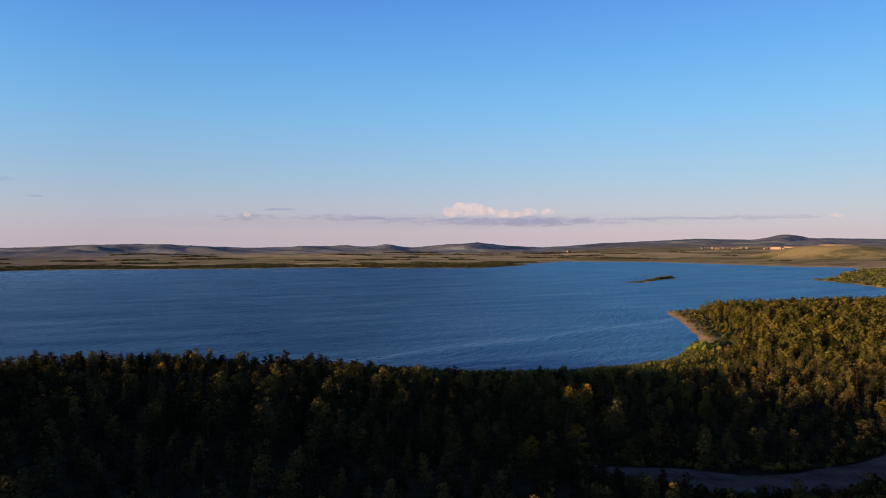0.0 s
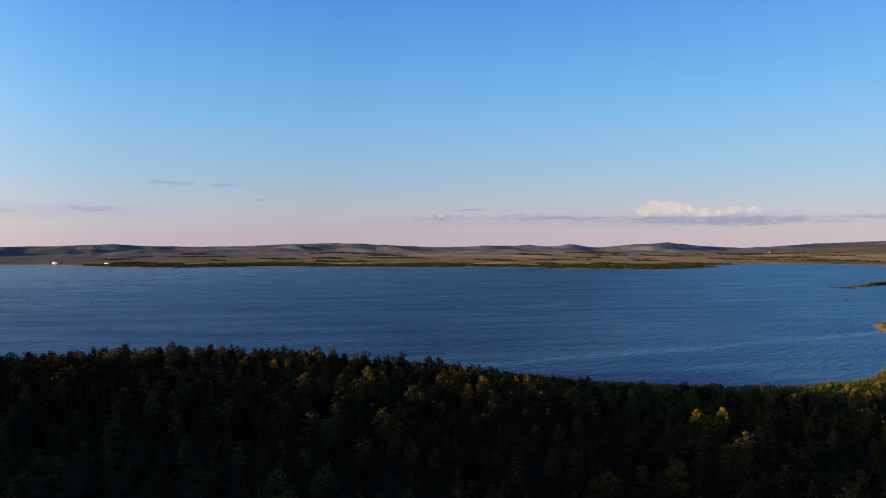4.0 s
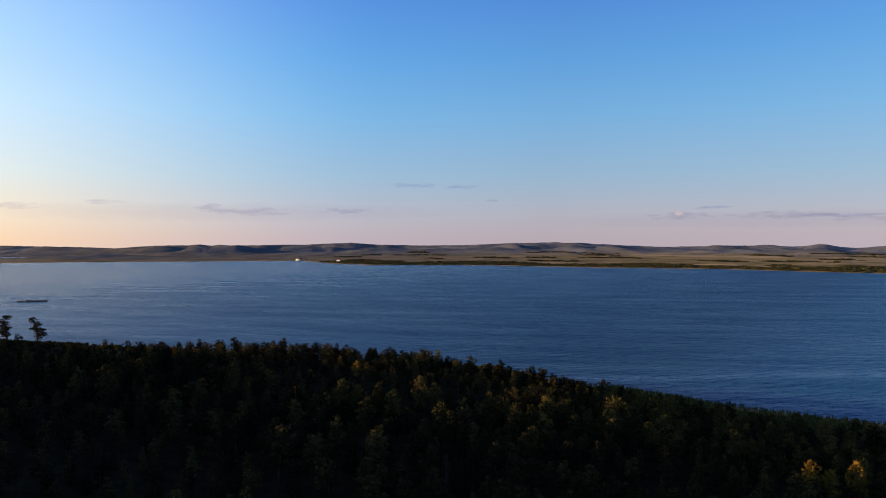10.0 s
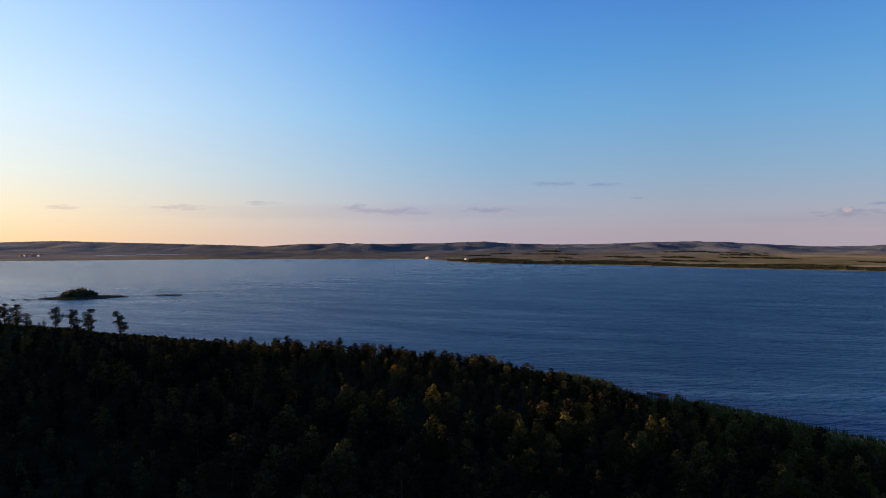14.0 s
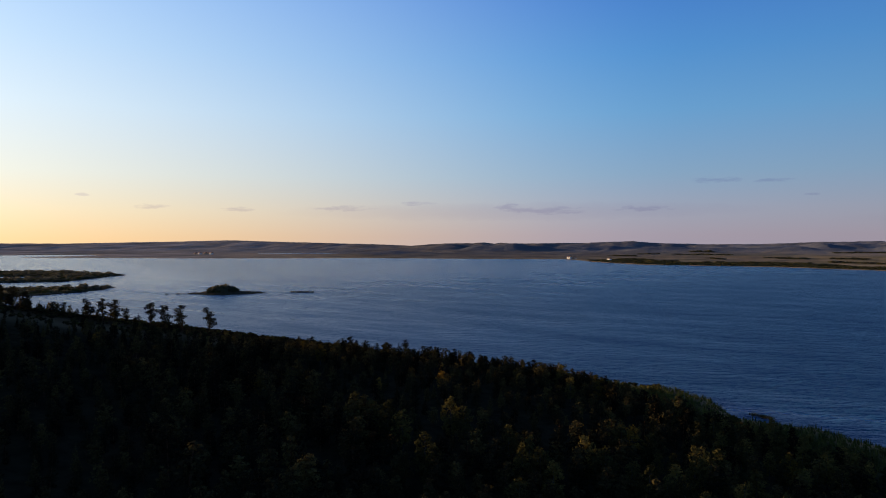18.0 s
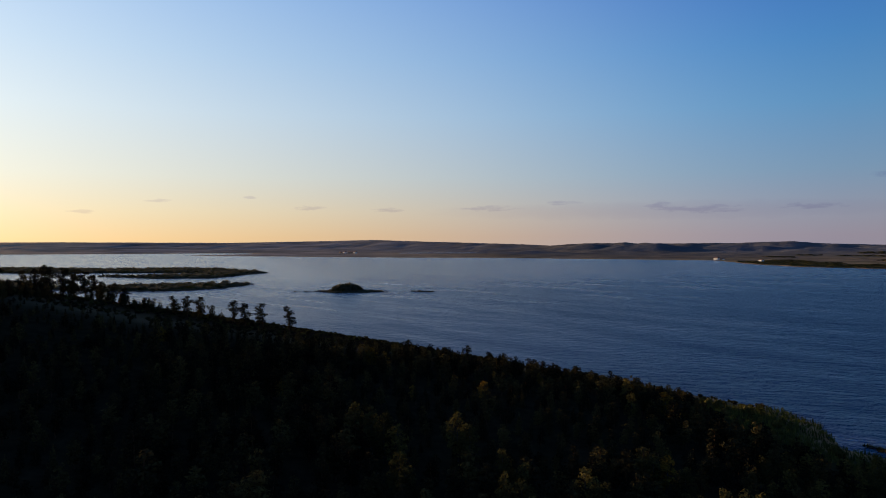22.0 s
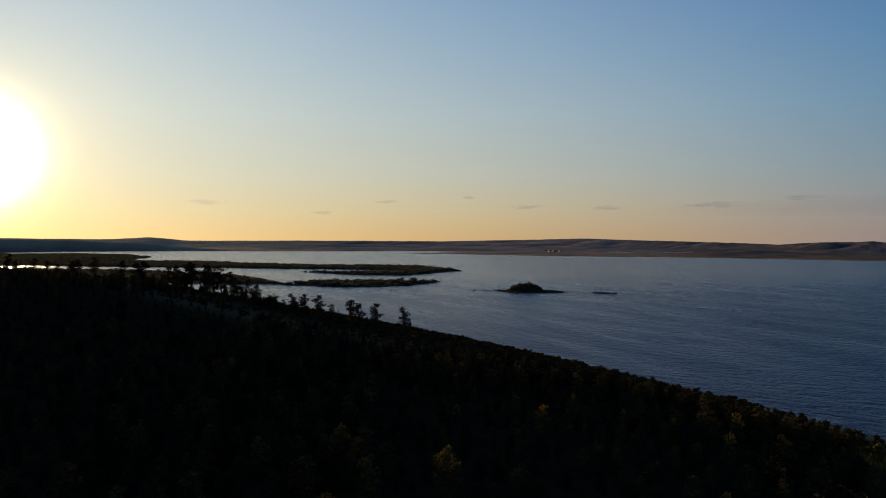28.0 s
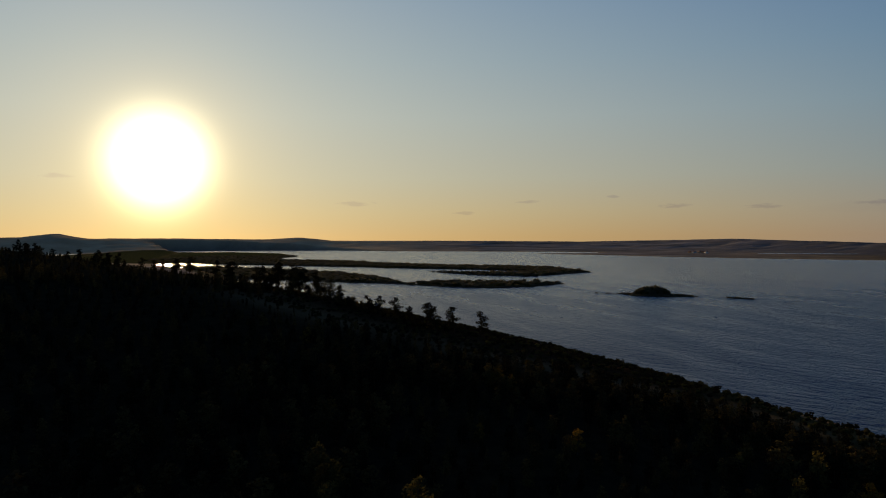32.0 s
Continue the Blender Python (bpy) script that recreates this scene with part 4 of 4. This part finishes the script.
# stouter neighbours that close the row between the lone pines
for q in range(26):
    u = q / 25
    x, y = -272 + 20 * u + 4 * math.sin(q * 2.1) + 9 * math.sin(math.pi * u) * 0.4, 128 + 54 * u + 1.5 * math.cos(q * 3.7)
    h = 4.2 + 1.6 * math.sin(q * 1.3) + 1.2 * (1 - u)
    ob = plant(("cone" if q % 2 else "pine", 4 if q % 2 == 0 else 3, 0.3), Matrix.LocRotScale((x, y, height(x, y) - 0.1), Euler((0, 0, q * 2.3)), None), (h / 10 * 1.5, h / 10 * 1.5, h / 10))
    tagged(ob, "stout dark young pine in the row on the brow", "pine tree", "young pines along the hill brow")
for x, y, h in ASPENS:
    ob = plant(("aspen", 0), Matrix.LocRotScale((x, y, height(x, y) - 0.1), Euler((0, 0, x)), None), (h / 10 * 1.2, h / 10 * 1.2, h / 10))
    tagged(ob, "small yellow aspen on the hill brow", "aspen tree", "aspens on the hill brow")

# golden birches that stand out of the shaded wood into the last sun
TALL = [(42.5, 235, 19.6, 1.4), (46, 237, 17.6, 1.1), (51, 245, 18.4, 1.2)]
for q, (x, y, top, wide) in enumerate(TALL):
    foot = height(x, y)
    ob = plant(("aspen", q % 4), Matrix.LocRotScale((x, y, foot - 0.1), Euler((0, 0, q * 1.3)), None), (wide, wide, (top - foot) / 10))
    tagged(ob, "broad golden sunlit birch rising out of the shaded wood", "birch tree", "golden birches in the wood")
# birches a head taller than the slope's pines, their tops in the sun
HEADS_UP = [(-64, 201), (-55, 205), (-53, 221), (-33, 202), (-31, 221), (-21, 217), (-17, 218), (-20, 232), (-14, 232), (-4, 234), (-9, 253), (1, 238), (7, 247), (25, 245), (29, 268), (43, 276)]
for q, (x, y) in enumerate(HEADS_UP):
    for k, h in enumerate((11.2, 9.8)):
        px, py = x + k * (2.6 + q % 3), y + k * (3.0 - q % 4)
        ob = plant(("birch", (q + k) % 5), Matrix.LocRotScale((px, py, height(px, py) - 0.1), Euler((0, 0, q * 1.7 + k)), None), (1.25, 1.25, h / 10))
        tagged(ob, "tall birch with its olive crown in the last sun", "birch tree", "birches that top the slope")

# bare ground in the hollow below the camera
nx_, ny_ = 70, 9
ux = np.linspace(32, 225, nx_)
mid_y, half_w = track_line(ux)
half_w = half_w * (1 + 0.12 * np.sin(ux / 7.0))
uy = mid_y[:, None] + half_w[:, None] * np.linspace(-1, 1, ny_)
ux2 = np.repeat(ux[:, None], ny_, 1)
uz = lie(ux2.ravel(), uy.ravel())[0] + 0.12 - 0.2 * (np.tile(np.abs(np.linspace(-1, 1, ny_)), nx_) > 0.99)
i, j = np.meshgrid(np.arange(nx_ - 1), np.arange(ny_ - 1), indexing="ij")
a = (i * ny_ + j).ravel()
me = mesh_from("dirt_road", np.stack([ux2.ravel(), uy.ravel(), uz], 1), np.stack([a, a + ny_, a + ny_ + 1, a + 1], 1), [TRACK], smooth=True)
tagged(new("dirt_road", me), "pale dusty track widening into a clearing in the wood", "road", kind="structure")


# ---- shrubs, reeds and far woods ----
def bush_shape(n, size, high=1.0):
    """A loose rounded bush 1 m in radius, open at the foot."""
    d = [(rng.uniform(-0.45, 0.45), rng.uniform(-0.45, 0.45), rng.uniform(0.3, 0.8) * high) for _ in range(3)]
    return leaves(d, [0.55, 0.6, 0.5], [n // 3 + 1] * 3, size, 0.8 * high)


def reed_shape(n):
    """A tuft of upright blades."""
    v = []
    for _ in range(n):
        x, y = rng.normal(0, 0.45, 2)
        u, h = rng.uniform(0, np.pi), rng.uniform(0.6, 1.2)
        w_ = 0.14
        lean = rng.normal(0, 0.18, 2)
        v += [(x - w_ * np.cos(u), y - w_ * np.sin(u), 0), (x + w_ * np.cos(u), y + w_ * np.sin(u), 0), (x + lean[0], y + lean[1], h)]
    return np.array(v), np.arange(3 * n).reshape(-1, 3)


def cover(name, spots, shapes, mats, pick, label, category):
    """Many small plants as one mesh. spots: x, y, z, width, height."""
    v, f, mi, tone, o = [], [], [], [], 0
    for q, (x, y, z, wide, high) in enumerate(spots):
        pv, pf = shapes[q % len(shapes)]
        u = q * 2.399
        c, s = np.cos(u) * wide, np.sin(u) * wide
        v.append(pv @ np.array(((c, s, 0), (-s, c, 0), (0, 0, high))) + (x, y, z)), f.append(pf + o), mi.append(np.full(len(pf), pick[q % len(pick)]))
        tone.append(np.full(len(pv), 0.2 + 0.6 * ((q * 0.618034) % 1.0)))
        o += len(pv)
    me = mesh_from(name, np.concatenate(v), np.concatenate(f), mats, np.concatenate(mi), tone=np.concatenate(tone))
    return tagged(new(name, me), label, category, kind="stuff")


def sow(x0, x1, y0, y1, gap, test, wide, high):
    """Spots on a jittered grid that pass a test on the lie of the land."""
    x, y = np.meshgrid(np.arange(x0, x1, gap), np.arange(y0, y1, gap))
    x, y = (x + rng.uniform(-0.45, 0.45, x.shape) * gap).ravel(), (y + rng.uniform(-0.45, 0.45, y.shape) * gap).ravel()
    z, main, isle, near, r, k = lie(x, y)
    ok = test(x, y, z, main, isle)
    x, y, z = x[ok], y[ok], z[ok]
    s = rng.uniform(0.65, 1.35, x.shape)
    return np.stack([x, y, z - 0.1, wide * s, high * s * rng.uniform(0.8, 1.2, x.shape)], 1)


FINE = [bush_shape(60, 0.30) for _ in range(4)]
COARSE = [bush_shape(24, 0.42) for _ in range(6)]
TUFTS = [reed_shape(9) for _ in range(4)]
TREES = [bush_shape(24, 0.42, 1.5) for _ in range(6)]

heath = sow(-330, -185, 70, 300, 2.9, lambda x, y, z, m, i: (bare_slope(x, y) > 0.35) & (m > 12) & (wobble(x, y, 9.0, 2.0) + rng.uniform(-1, 1, x.shape) > -0.35), 1.25, 0.95)
cover("heath_shrubs", heath, FINE, [SHRUB_LEAF, PINE_LEAF], [1, 0, 1], "low dark shrubs and juniper on the bare brow", "shrubs")
marsh = sow(-125, 175, 340, 470, 1.7, lambda x, y, z, m, i: (m > 0.5) & (m < 42) & ~((x > 150) & (y > 447)), 0.95, 1.5)
cover("reeds", marsh, TUFTS, [REED], [0], "green reeds and marsh grass along the near shore", "reeds")
edge = sow(-130, 175, 330, 460, 5.0, lambda x, y, z, m, i: (m > 10) & (m < 34) & (rng.uniform(size=x.shape) < 0.45), 1.6, 2.2)
cover("willow_scrub", edge, FINE, [SHRUB_LEAF], [0], "olive willow scrub between reeds and wood", "shrubs")
dune = sow(120, 330, 430, 700, 4.0, lambda x, y, z, m, i: (m > 5) & (m < 28) & (rng.uniform(size=x.shape) < 0.5), 1.4, 1.3)
cover("beach_scrub", dune, FINE, [SHRUB_LEAF, GOLD_LEAF, REED], [0, 2, 0, 1, 2], "sunlit yellow-green scrub behind the sandy beach", "shrubs")
willow = sow(120, 178, 400, 462, 3.2, lambda x, y, z, m, i: (m > 0.5) & (((x - 152) / 16) ** 2 + ((y - 432) / 13) ** 2 < 1 + 0.3 * wobble(x, y, 6.0, 3.0)), 2.3, 2.6)
cover("willow_clump", willow, FINE, [LUSH_LEAF, REED], [0, 0, 1], "bright green willow bushes at the end of the beach", "shrubs")
edge_scrub = sow(24, 215, 135, 260, 2.6, lambda x, y, z, m, i: (np.abs(np.abs(y - track_line(x)[0]) - track_line(x)[1] - 5.0) < 5.5) & (rng.uniform(size=x.shape) < 0.7) & in_view(x, y), 1.5, 1.7)
cover("clearing_scrub", edge_scrub, FINE, [SHRUB_LEAF, PINE_LEAF], [0, 1, 1], "dark scrub along the edge of the clearing", "shrubs")
west_shore = sow(-330, -120, 230, 380, 4.2, lambda x, y, z, m, i: (m > 2) & (m < 30), 1.4, 1.3)
cover("shore_scrub", west_shore, FINE, [SHRUB_LEAF, PINE_LEAF], [0, 1], "dark scrub above the stony shore", "shrubs")
reef = sow(-82, -60, 360, 380, 0.8, lambda x, y, z, m, i: ((x + 71) / 4.4) ** 2 + ((y - 369.5) / 2.0) ** 2 < 1, 0.9, 1.0)
reef[:, 2] = np.maximum(reef[:, 2], -0.15)
# darker needle colour stands for the shade this reed clump lies in
cover("reed_bed", reef, TUFTS, [PINE_LEAF], [0], "small clump of reeds standing in the shallows", "reeds")

for x, y, wide in ((73, 158, 0.9), (74.5, 154.5, 0.6)):
    root = tagged(new("bush"), "small dark round bush on the bare clearing", "bush", "bushes in the clearing")
    root.matrix_basis = Matrix.LocRotScale((x, y, height(x, y) + 0.1), Euler((0, 0, x)), Vector((wide, wide, wide * 1.1)))
    (wv, wf), (lv, lf) = tube([(0, 0, 0), (0.05, 0, 0.5), (0, 0.08, 0.9)], [0.06, 0.04, 0.015], 5), bush_shape(160, 0.16)
    for piece, mesh in (("stem", mesh_from("stem", wv, wf, [PINE_BARK])), ("crown", mesh_from("crown", lv, lf, [SHRUB_LEAF], tone=0.3))):
        new(piece, mesh).parent = root

# spits and islands
spits = sow(-2500, -850, -1050, 330, 9.5, lambda x, y, z, m, i: (i > 4) & (m < 0) & ((x > -1750) | (rng.uniform(size=x.shape) < 0.5)), 5.6, 2.3)
cover("spit_woods", spits, TREES, [SPIT_LEAF, SHRUB_LEAF], [0, 0, 1], "dark willow thickets on the low spits", "thicket")
fringe = sow(-1700, -860, -450, 330, 5.0, lambda x, y, z, m, i: (i > 0.5) & (i < 12) & (m < 0), 3.6, 1.2)
cover("spit_reeds", fringe, COARSE, [SPIT_LEAF], [0], "dark reeds along the edges of the spits", "reeds")
dome = sow(-800, -755, 335, 385, 2.2, lambda x, y, z, m, i: ((x + 779) / 13) ** 2 + ((y - 357) / 19) ** 2 < 1, 3.0, 1.0)
dome[:, 4] = 8.3 * np.sqrt(np.maximum(0.08, 1 - ((dome[:, 0] + 779) / 15) ** 2 - ((dome[:, 1] - 357) / 21) ** 2)) * rng.uniform(0.88, 1.04, len(dome)) / 1.5
cover("islet_trees", dome, TREES, [SPIT_LEAF, SHRUB_LEAF], [0, 1], "dark rounded tree clump on a small islet", "trees")
rim = sow(-815, -715, 275, 460, 3.0, lambda x, y, z, m, i: (i > 0.3) & (m < 0), 2.0, 1.0)
cover("islet_reeds", rim, COARSE, [SPIT_LEAF], [0], "dark reeds on the low islets", "reeds")
north_isle = sow(250, 410, 1030, 1220, 6.0, lambda x, y, z, m, i: (i > 3) & (m < 0) & (x > 312), 3.5, 1.0)
cover("island_scrub", north_isle, COARSE, [FAR_LEAF, REED], [0, 1], "green scrub on the small island in the bay", "shrubs")
tall_isle = sow(335, 400, 1100, 1190, 8.0, lambda x, y, z, m, i: (i > 4) & (m < 0), 4.0, 1.9)
cover("island_trees", tall_isle, TREES, [SHRUB_LEAF], [0], "rounded trees on the small island in the bay", "trees")
point_scrub = sow(560, 900, 880, 1420, 9.0, lambda x, y, z, m, i: (m > 4) & (x < 890) & (wobble(x, y, 30.0, 1.0) > -0.6), 6.0, 2.6)
cover("point_scrub", point_scrub, COARSE, [FAR_LEAF, REED], [0, 1, 0], "sunlit green thicket on the far point of the bay", "thicket")

# thickets along the far northern shore
belt = sow(-1300, 240, 1380, 1850, 8.5, lambda x, y, z, m, i: (m > 5) & (m > 14) & (m < 150 + 70 * wobble(x, y, 90.0, 2.0)) & (wobble(x, y, 45.0, 7.0) + rng.uniform(-0.7, 0.7, x.shape) > -0.95), 9.0, 1.5)
cover("shore_thicket", belt, COARSE, [FAR_LEAF, SHRUB_LEAF], [0, 0, 1, 0], "olive thickets along the far lake shore", "thicket")
groves = sow(-1500, 900, 1700, 2700, 16.0, lambda x, y, z, m, i: (m > 150) & (m < 720) & (z < 17) & (wobble(x, y / 0.35, 130.0, 3.0) > 0.58), 12.0, 2.3)
cover("far_groves", groves, COARSE, [FAR_LEAF], [0], "dark groves and shelter belts among the far fields", "trees")

# ---- bare trees in the shaded hollow ----
for q, (x, y) in enumerate([(14, 181), (-6, 186), (-14, 176)]):
    key = ("birch", q % 3)
    (wv, wf), _ = SHAPES["birch", 1.0][q % 3]
    root = tagged(new("dead_birch"), "leafless pale birch standing among the dark trees", "dead tree", "bare birches in the hollow")
    root.matrix_basis = Matrix.LocRotScale((x, y, height(x, y) - 0.1), Euler((0, 0, q * 1.3)), Vector((1, 1, 0.85 + 0.06 * (q % 4))))
    trunk = new("trunk", mesh_from("trunk", wv, wf, [BIRCH_BARK], smooth=True))
    trunk.parent = root

# ---- buildings on the far shores ----
PLASTER = plain("white_plaster", (0.72, 0.68, 0.62), 0.85, 0.3, 0.12)
PANEL = plain("pale_concrete_panels", (0.24, 0.15, 0.115), 0.85, 0.2, 0.12)
# plaster with the evening sun's orange put into its colour
SUN_TINTED = plain("plaster_tinted_by_sun", (0.50, 0.33, 0.19), 0.85, 0.3, 0.15)
SHED = plain("weathered_boards", (0.17, 0.125, 0.10), 0.85, 0.4, 0.2)
ROOF = plain("dull_sheet_roof", (0.16, 0.10, 0.08), 0.7, 0.3, 0.3)
PANE = plain("dark_window_glass", (0.03, 0.035, 0.04), 0.15, 0.5, 0.2)
DOOR = plain("brown_door", (0.12, 0.07, 0.04), 0.6, 1.0, 0.2)


def box(bm, x, y, z, w_, d_, h_):
    m = Matrix.LocRotScale((x, y, z + h_ / 2), None, (w_, d_, h_))
    return bmesh.ops.create_cube(bm, size=1.0, matrix=m)


def house(x, y, w_, d_, h_, turn, wall, label, group, storeys=1, flat=False):
    """A building of walls, roof, windows and a door, standing on the ground."""
    kind = "apartment_block" if storeys > 2 else "house"
    root = tagged(new(kind), label, "apartment block" if storeys > 2 else "house", group)
    root.matrix_basis = pose(x, y, height(x, y) - 0.3, 0, 0, turn)
    bm = bmesh.new()
    box(bm, 0, 0, 0, w_, d_, h_)
    part("wall", bm, wall, root)
    bm = bmesh.new()
    if flat:
        box(bm, 0, 0, h_, w_ + 0.6, d_ + 0.6, 0.5)
    else:
        v = [bm.verts.new(p) for p in ((-w_ / 2 - 0.5, -d_ / 2 - 0.5, h_ - 0.1), (w_ / 2 + 0.5, -d_ / 2 - 0.5, h_ - 0.1), (w_ / 2 + 0.5, d_ / 2 + 0.5, h_ - 0.1), (-w_ / 2 - 0.5, d_ / 2 + 0.5, h_ - 0.1),
                                       (-w_ / 2 - 0.5, 0, h_ + d_ * 0.32), (w_ / 2 + 0.5, 0, h_ + d_ * 0.32))]
        for f in ((0, 1, 5, 4), (2, 3, 4, 5), (0, 4, 3), (1, 2, 5), (3, 2, 1, 0)):
            bm.faces.new([v[k] for k in f])
    part("roof", bm, ROOF, root)
    across = max(2, int(w_ // (9 if storeys > 2 else 4)))
    for fl in range(storeys):
        for k in range(across):
            for sgn in (-1, 1):
                bm = bmesh.new()
                box(bm, (k + 0.5) / across * w_ - w_ / 2, sgn * (d_ / 2 + 0.03), h_ / storeys * (fl + 0.35), 1.5, 0.12, 1.4)
                part("window", bm, PANE, root)
    bm = bmesh.new()
    box(bm, w_ * 0.22, -d_ / 2 - 0.05, 0.2, 1.1, 0.14, 2.1)
    part("door", bm, DOOR, root)
    return root


# the bare flat cap of the spoil hill beside the town
bm = bmesh.new()
rings = []
for r_, z_ in ((74, 26.0), (52, 36.0), (36, 40.6), (33, 42.4), (30, 42.6)):
    rings.append([bm.verts.new((1125 + 1.25 * (r_ + 2.5 * math.sin(3 * u + r_) + 1.4 * math.sin(7 * u)) * math.cos(u), 2006 + (r_ + 2.5 * math.sin(3 * u + r_)) * math.sin(u), z_ + 0.5 * math.sin(5 * u + r_))) for u in [2 * math.pi * k / 40 for k in range(40)]])
for low_ring, high_ring in zip(rings, rings[1:]):
    for k in range(40):
        bm.faces.new((low_ring[k], low_ring[(k + 1) % 40], high_ring[(k + 1) % 40], high_ring[k])).material_index = int(high_ring is not rings[1] and high_ring is not rings[2])
bm.faces.new(rings[-1]).material_index = 1
cap = part("spoil_hill", bm, GROUND)
cap.data.materials.append(plain("sandy_spoil", (0.30, 0.20, 0.12), 0.9, 0.05, 0.3))
tagged(cap, "flat-topped grassy spoil hill with a bare sandy rim", "hill", kind="structure")

house(-1452, 1532, 12, 9, 5.5, 10, PLASTER, "white lakeside house with a dull red roof", "houses by the far shore", 2)
house(-1441, 1545, 6, 5, 3.2, 4, PLASTER, "small white outbuilding near the water", "houses by the far shore")
house(-1262, 1501, 10, 8, 5.0, 8, PLASTER, "lone white house on the far slope", "houses by the far shore")
for q, (dx, dy, w_, h_) in enumerate([(0, 0, 15, 5.5), (12, 18, 17, 6.5), (-10, 32, 11, 5), (16, 40, 13, 6), (-5, -16, 10, 4.5)]):
    house(-2775 + dx, 790 + dy, w_, 10, h_, 4 * q + 6, PLASTER if q in (0, 3) else SUN_TINTED, "pale house catching the evening sun on the far shore", "far western hamlet", 2)
for q, (x, y, w_) in enumerate([(1238, 2602, 36), (1304, 2580, 42), (1292, 2622, 26)]):
    house(x, y, w_, 13, 9.0, 4 * q - 38, PANEL, "long pale three-storey block lit by the low sun", "blocks of the far town", 3, True)
for q in range(5, 18):
    x, y = 900 + 23 * q + 40 * math.sin(q * 2.7), 2780 - 9 * q + 60 * math.cos(q * 1.9)
    house(x, y, 9 + 3 * (q % 3), 8, 3 + (q % 2), 20 + 31 * q, SHED, "small pale house at the edge of the far town", "houses of the far town")
house(460, 2560, 15, 10, 5.5, 30, PANEL, "pinkish farm building among the far fields", "farm in the fields", 2)
